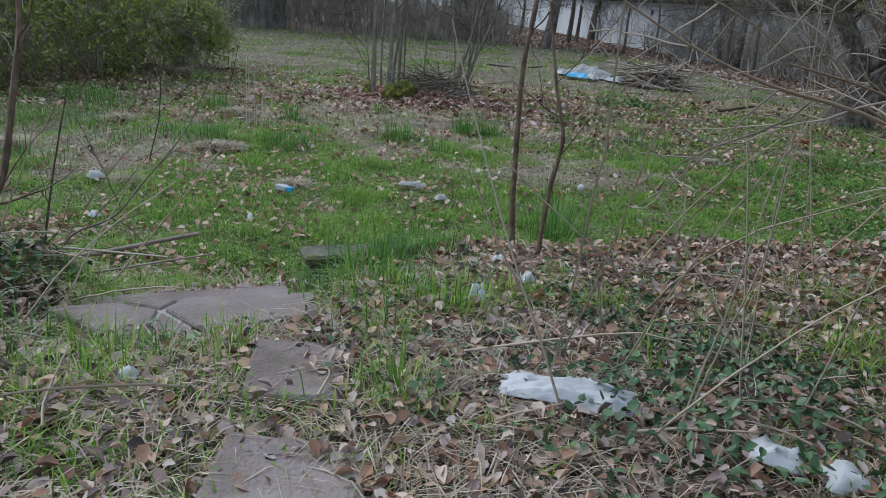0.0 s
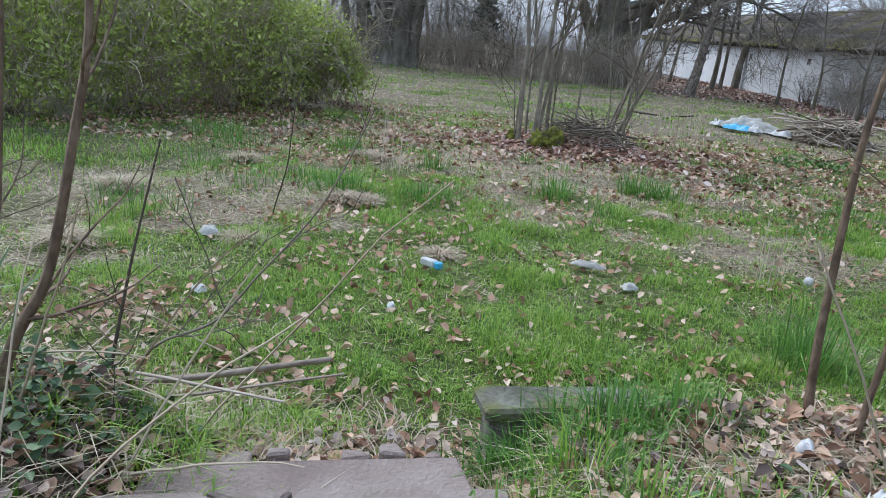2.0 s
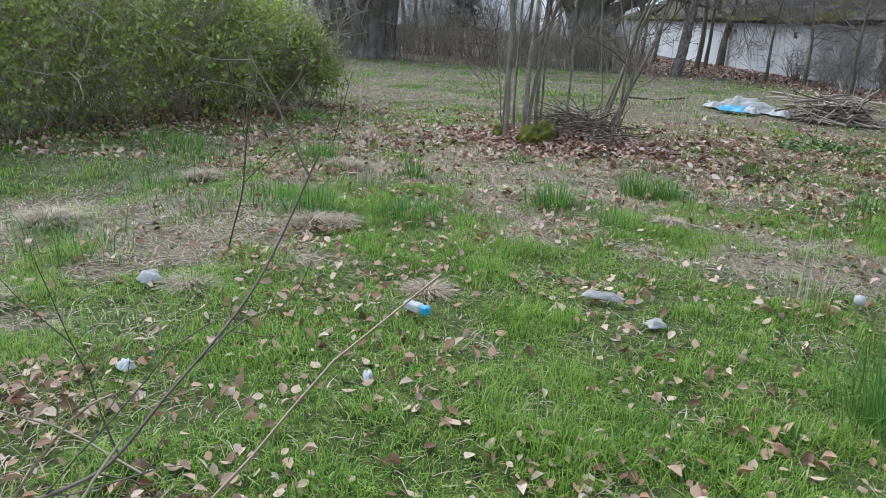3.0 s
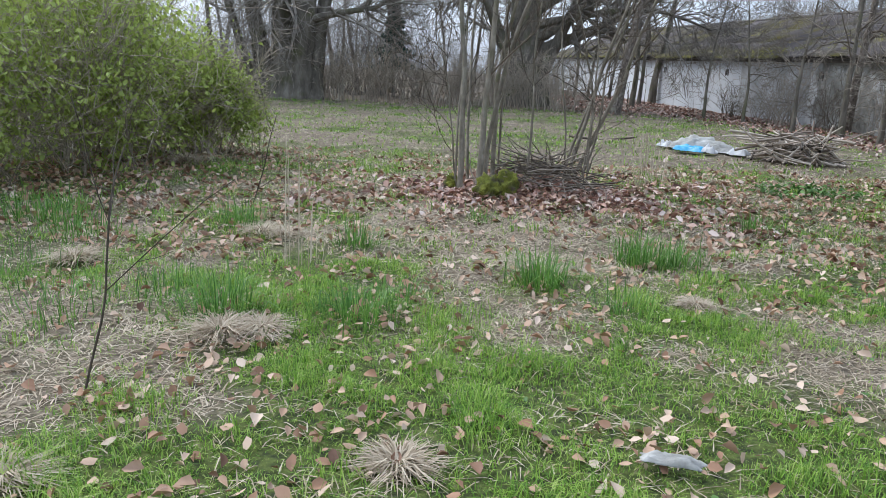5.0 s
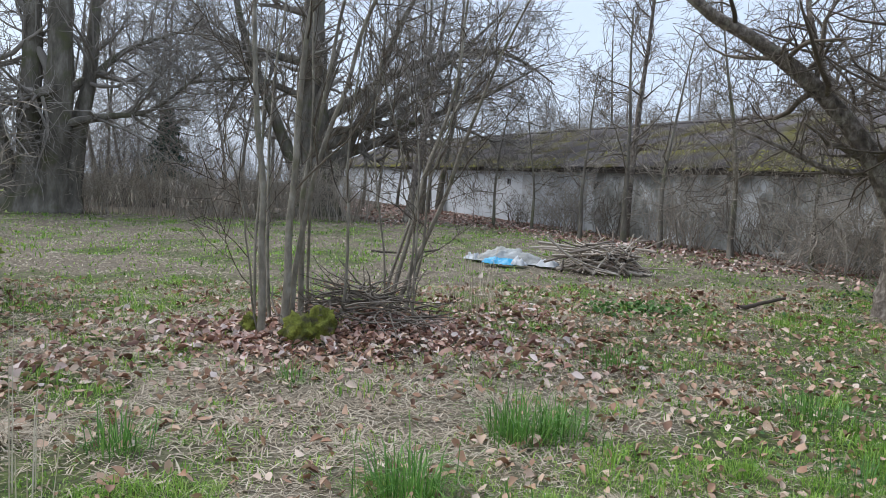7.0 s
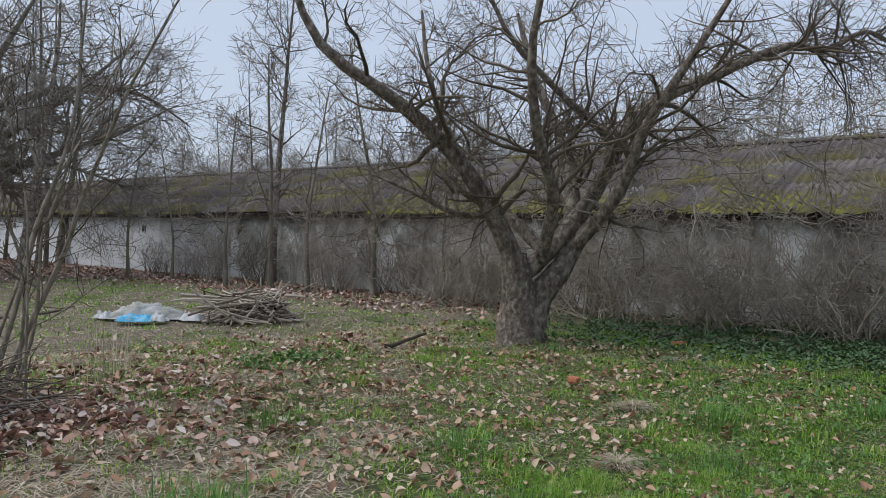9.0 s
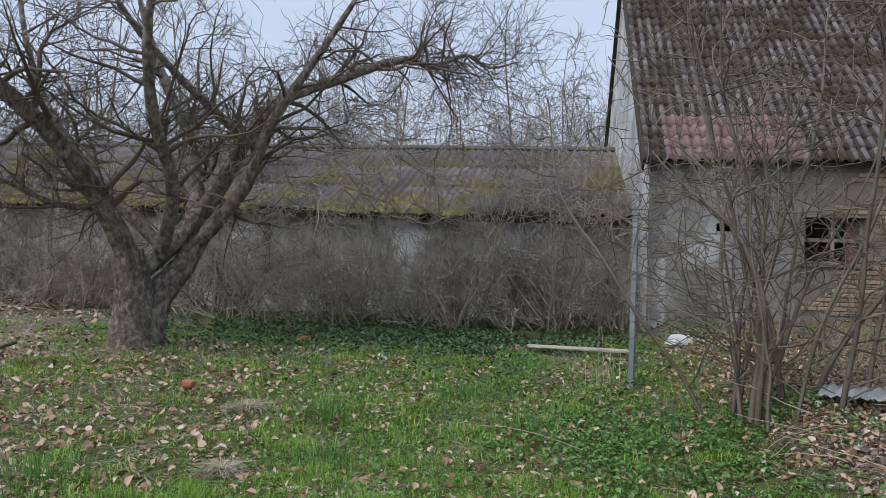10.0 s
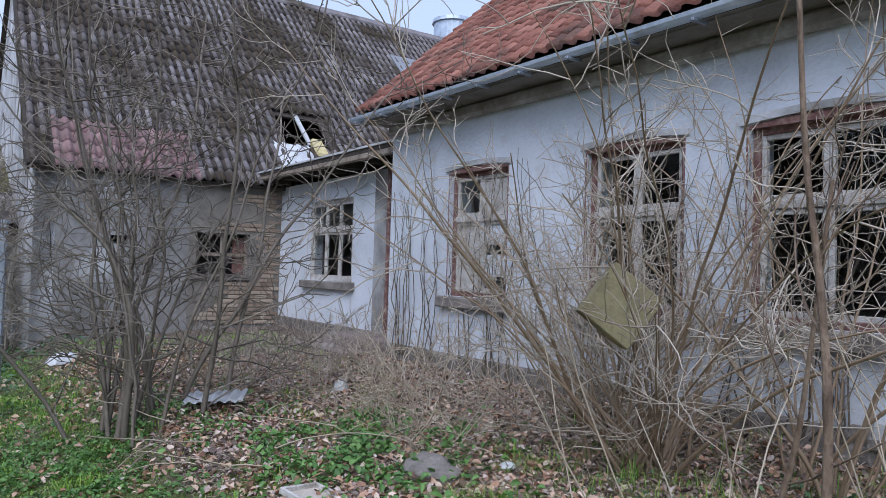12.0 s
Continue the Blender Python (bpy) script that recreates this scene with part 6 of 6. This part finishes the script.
def sheet_thing(name, x, y, w, d, h, seed, label, material=PLASTIC, rz=0, n=14, category="plastic bag", lift=0.02):
    root = part(name, crumpled(w, d, h, n, seed, pose(-w / 2, -d / 2, 0)), material, None, "", True)
    root.matrix_world = pose(x, y, height(x, y) + lift, 0, 0, rz)
    tagged(root, label, category)
    return root


sheet_thing("plastic_sheet", 0.44, 2.13, 0.42, 0.17, 0.045, 3, "crumpled dirty white plastic sheet among dead leaves", PLASTIC, rz=-12, category="plastic sheet", n=22)
for k, (x, y, w, d, h) in enumerate(((0.16, 2.88, 0.07, 0.05, 0.09), (0.40, 3.24, 0.07, 0.06, 0.05), (0.28, 3.5, 0.07, 0.05, 0.03), (-1.37, 4.98, 0.05, 0.04, 0.03), (-2.42, 4.86, 0.08, 0.06, 0.04), (-0.98, 2.1, 0.06, 0.05, 0.04), (3.17, 3.2, 0.11, 0.08, 0.03), (5.95, 3.6, 0.14, 0.12, 0.09), (9.5, 6.34, 0.35, 0.2, 0.14), (1.0, 1.85, 0.14, 0.12, 0.04), (1.15, 1.76, 0.14, 0.12, 0.04), (-2.9, 5.9, 0.12, 0.10, 0.06))):
    sheet_thing("paper_scrap", x, y, w, d, h, 20 + k, "small crumpled scrap of white paper", CLOTH if k in (7, 11) else PLASTIC, rz=37 * k, n=8, category="litter")
# drink carton on the lawn
root = thing("drink_carton", pose(-1.3, 5.74, height(-1.3, 5.74) + 0.07, 0, 0, -25), "squashed white and blue drink carton in the grass", "carton")
part("body", boxbm(-0.085, 0.02, -0.028, 0.028, -0.02, 0.025, bevel=0.008, jitter=0.006), PLASTIC, root)
part("blue_end", boxbm(0.021, 0.075, -0.026, 0.026, -0.02, 0.02, bevel=0.008, jitter=0.005), BLUE, root, "pale blue end")
sheet_thing("clear_bottle", -0.32, 6.25, 0.22, 0.06, 0.035, 41, "flattened cloudy plastic bottle in the grass", CLOTH, -14, 10, "bottle", 0.04)
sheet_thing("paper_scrap", -0.05, 5.96, 0.10, 0.08, 0.035, 42, "crumpled grey paper in the grass", CLOTH, 20, 10, "litter", 0.03)
bm = bmesh.new()
bmesh.ops.create_icosphere(bm, subdivisions=2, radius=0.035)
ob = part("ball", bm, PLASTIC, smooth=True)
ob.location = (1.23, 6.69, height(1.23, 6.69) + 0.06)
tagged(ob, "small white ball lying in dead grass", "ball")


def tarp_heap():
    x, y = 3.25, 18.9
    z = height(x, y)
    root = thing("tarpaulin", pose(x, y, z, 0, 0, -38), "crumpled grey-white tarpaulin on the lawn", "tarpaulin")
    part("sheet", crumpled(1.45, 0.46, 0.21, 34, 51, pose(-0.72, -0.15, 0.03), True), CLOTH, root, "", True)
    part("white_fold", crumpled(0.36, 0.3, 0.15, 12, 52, pose(0.66, -0.3, 0.02)), PLASTIC, root, "white plastic fold", True)
    part("loose_end", crumpled(0.3, 0.25, 0.14, 12, 55, pose(-0.9, -0.1, 0.02)), PLASTIC, root, "white plastic end", True)
    bag = thing("blue_bag", pose(x - 0.25, y - 0.34, z, 0, 0, -38), "crumpled bright blue plastic bag beside the tarpaulin", "plastic bag")
    part("bag", crumpled(0.62, 0.3, 0.16, 16, 53, pose(-0.35, -0.15, 0.02)), BLUE, bag, "", True)
    part("pale_fold", crumpled(0.25, 0.25, 0.15, 10, 54, pose(0.22, -0.1, 0.02)), PLASTIC, bag, "white part of the bag", True)


tarp_heap()


def wood_pile():
    rng = np.random.default_rng(61)
    x, y = 4.65, 17.9
    root = thing("wood_pile", pose(x, y, height(x, y), 0, 0, -35), "heap of grey dead branches and sticks on the grass", "wood pile")
    for k in range(190):
        a = rng.uniform(0, 2 * math.pi)
        L = rng.uniform(0.4, 1.1)
        r = rng.uniform(0.010, 0.032)
        if k % 2:
            out = rng.uniform(0.35, 1.15)
            p = np.array([math.cos(a) * out, math.sin(a) * out * 0.75, 0.03])
            d = np.array([rng.normal(0, 0.4), rng.normal(0, 0.4), rng.uniform(0.05, 0.5)]) - p
        else:
            p = np.array([rng.normal(0, 0.35), rng.normal(0, 0.3), rng.uniform(0.05, 0.5)])
            d = np.array([math.cos(a), math.sin(a), rng.uniform(-0.1, 0.25)])
            p = p - d * L / 2
        me = tubes("stick", [line(rng, p, d, L, r, r * 0.6, 4, 0.07)])
        link("stick", me, STICK if rng.random() < 0.85 else STICK_DARK, root)


wood_pile()
for k, (x, y, material, label) in enumerate(((5.09, 10.82, ORANGE, "broken orange brick in the grass"), (8.7, 11.8, ORANGE, "broken orange brick in the grass by the ivy"))):
    ob = part("brick_piece", boxbm(-0.12, 0.10, -0.055, 0.055, -0.03, 0.05, bevel=0.014, jitter=0.014), material)
    ob.matrix_world = pose(x, y, height(x, y) + 0.05, 8, 5, 30 + 70 * k)
    tagged(ob, label, "brick")
for k, (x, y, L) in enumerate(((5.28, 14.08, 0.7), (1.6, 20.5, 1.6), (9.2, 12.4, 0.9))):
    rng_s = np.random.default_rng(80 + k)
    ob = link("fallen_branch", tubes("fallen_branch", [line(rng_s, (-L / 2, 0, 0.04), (1, 0.1, 0), L, 0.035, 0.02, 6, 0.1)]), STICK_DARK)
    ob.location = (x, y, height(x, y))
    tagged(ob, "short dark fallen branch in the grass", "branch")

for k, (x, y, a, L, w) in enumerate(((-1.85, 3.42, 12, 1.3, 0.017), (-1.75, 3.62, 25, 1.1, 0.010), (-1.9, 3.3, 3, 1.2, 0.009))):
    rng_s = np.random.default_rng(95 + k)
    ob = link("pale_stick", tubes("pale_stick", [line(rng_s, (-L / 2, 0, 0.10), (1, 0, 0.02), L, w, w * 0.6, 6, 0.04)]), STICK)
    ob.matrix_world = pose(x, y, height(x, y) - 0.02, 0, 0, a)
    tagged(ob, "pale bleached stick lying beside the steps", "stick", "sticks by the steps")

# steel post
root = thing("steel_post", pose(7.6, 6.72, height(7.6, 6.72), 0, 1.2, 0), "grey galvanised steel post in the grass", "post")
part("post", boxbm(-0.045, 0.045, -0.03, 0.03, -0.3, 1.93, bevel=0.006), STEEL, root)
part("cap", boxbm(-0.055, 0.055, -0.04, 0.04, 1.931, 1.975, bevel=0.008), STEEL, root)
# plank by the barn
root = part("plank", boxbm(-0.72, 0.72, -0.07, 0.07, 0, 0.035, bevel=0.006, jitter=0.012), STICK)
root.matrix_world = pose(9.6, 7.75, height(9.6, 7.75) + 0.06, 2, 2, -68)
tagged(root, "pale weathered plank lying in the grass", "plank")
# corrugated offcut, slab and frame near the house
n, vs, fs = 36, [], []
for yy in (-0.15, 0.15):
    for dz in (0, 0.008):
        for i in range(n + 1):
            vs.append((-0.24 + 0.48 * i / n, yy, dz + 0.011 * math.sin(2 * math.pi * i / 6)))
for i in range(n):
    fs += [(n + 1 + i, n + 2 + i, 3 * n + 4 + i, 3 * n + 3 + i), (i, i + 1, n + 2 + i, n + 1 + i)]
ob = link("corrugated_sheet", np_mesh("corrugated_sheet", vs, fs), SHEET_PALE)
ob.matrix_world = pose(5.5, 4.75, height(5.5, 4.75) + 0.10, -9, 3, 75)
tagged(ob, "piece of pale corrugated roofing on dead leaves", "roofing sheet")
root = thing("window_frame_piece", pose(2.9, 4.42, height(2.9, 4.42) + 0.05, 4, -4, 25), "broken white wooden window frame lying in weeds", "window frame")
for a, b, c, d in ((-0.15, 0.15, -0.12, -0.10), (-0.15, 0.15, 0.10, 0.12), (-0.15, -0.13, -0.10, 0.10), (0.13, 0.15, -0.10, 0.10)):
    part("rail", boxbm(a, b, c, d, -0.015, 0.02, bevel=0.004), WHITEPAINT, root)
part("back_board", boxbm(-0.13, 0.13, -0.10, 0.10, -0.014, -0.004), STICK, root)
bm = bmesh.new()
bmesh.ops.create_icosphere(bm, subdivisions=3, radius=1)
for v in bm.verts:
    k = 1 + 0.3 * noise.noise(v.co * 1.7) + 0.1 * noise.noise(v.co * 5)
    v.co = Vector((v.co.x * 0.24 * k, v.co.y * 0.15 * k, v.co.z * 0.09 * k))
ob = part("stone", bm, STONE, smooth=True)
ob.location = (3.25, 3.66, height(3.25, 3.66) + 0.03)
tagged(ob, "flat grey stone among weeds", "stone")
# board caught in the shrub
root = thing("board", look((2.52, 2.86, 1.36), (-1.3, 3.9, 1.75), 38), "square khaki board stuck tilted in the bare shrub", "board")
part("panel", boxbm(-0.17, 0.17, -0.17, 0.17, -0.045, 0.045, bevel=0.006), BOARD, root)


def dry_stems():
    """Long bleached stalks that arch over the terrace."""
    rng = np.random.default_rng(88)
    r = random.Random(4)
    for k in range(40):
        x, y = r.uniform(0.35, 1.9), r.uniform(1.7, 3.6)
        if k > 24:
            x, y = r.uniform(-2.6, -1.6), r.uniform(1.9, 3.4)
        L = r.uniform(0.7, 1.5)
        a = r.uniform(0, 6.28)
        ob = link("dry_stalk", tubes("dry_stalk", [line(rng, (0, 0, -0.02), (0.55 * math.cos(a), 0.45 * math.sin(a), 1), L, 0.0052, 0.0025, 9, 0.05, -0.07 if k % 2 else -0.03)]), STRAW)
        ob.location = (x, y, height(x, y))
        tagged(ob, "long bleached dry plant stalk arching over the ground", "dry stalk", "dry stalks")
    for k, (x, y, a, L) in enumerate(((-0.75, 2.0, 3.6, 0.9), (0.1, 2.35, 0.1, 1.3), (-1.3, 2.0, 4.0, 0.7), (-0.35, 2.0, 1.5, 0.35), (0.6, 1.9, 0.4, 1.1), (-1.9, 4.1, 2.7, 1.1), (4.0, 3.9, 0.5, 1.1), (5.0, 4.2, 0.2, 1.2), (3.6, 4.6, 1.2, 0.8), (4.5, 6.6, 2.2, 0.9), *[(r.uniform(3.4, 7.6), r.uniform(3.2, 5.2), r.uniform(0, 6.3), r.uniform(0.4, 1.1)) for _ in range(30)], *[(r.uniform(-2.4, 1.9), r.uniform(1.3, 3.3), r.uniform(0, 6.3), r.uniform(0.2, 0.6)) for _ in range(24)])):
        ob = link("fallen_stalk", tubes("fallen_stalk", [line(rng, (0, 0, 0.05), (math.cos(a), math.sin(a), 0.25), L, 0.006, 0.003, 8, 0.10, -0.05)]), STRAW)
        ob.location = (x, y, height(x, y))
        tagged(ob, "bleached stalk lying across the ground", "dry stalk", "fallen stalks")


dry_stems()

# blue-green conifer far behind the hedge
rng_s = np.random.default_rng(91)
stems = [line(rng_s, (0, 0, -0.1), (0, 0, 1), 3.6, 0.08, 0.02, 6, 0.02)]
root = tree_thing("conifer", (-4.9, 34.5), stems, None, BARK, TWIG, "small blue-green conifer behind the hedge", "tree")
P = []
for _ in range(2600):
    zz = rng_s.uniform(1.2, 3.7)
    rr = (4.0 - zz) * 0.42 * rng_s.random() ** 0.5 * (0.75 + 0.25 * math.sin(zz * 11))
    a = rng_s.uniform(0, 6.28)
    P.append((rr * math.cos(a), rr * math.sin(a), zz - 0.2 * rr))
link("crown", leaf_cloud("crown", np.array(P), rng_s, 0.08, 0.2), NEEDLE, root)
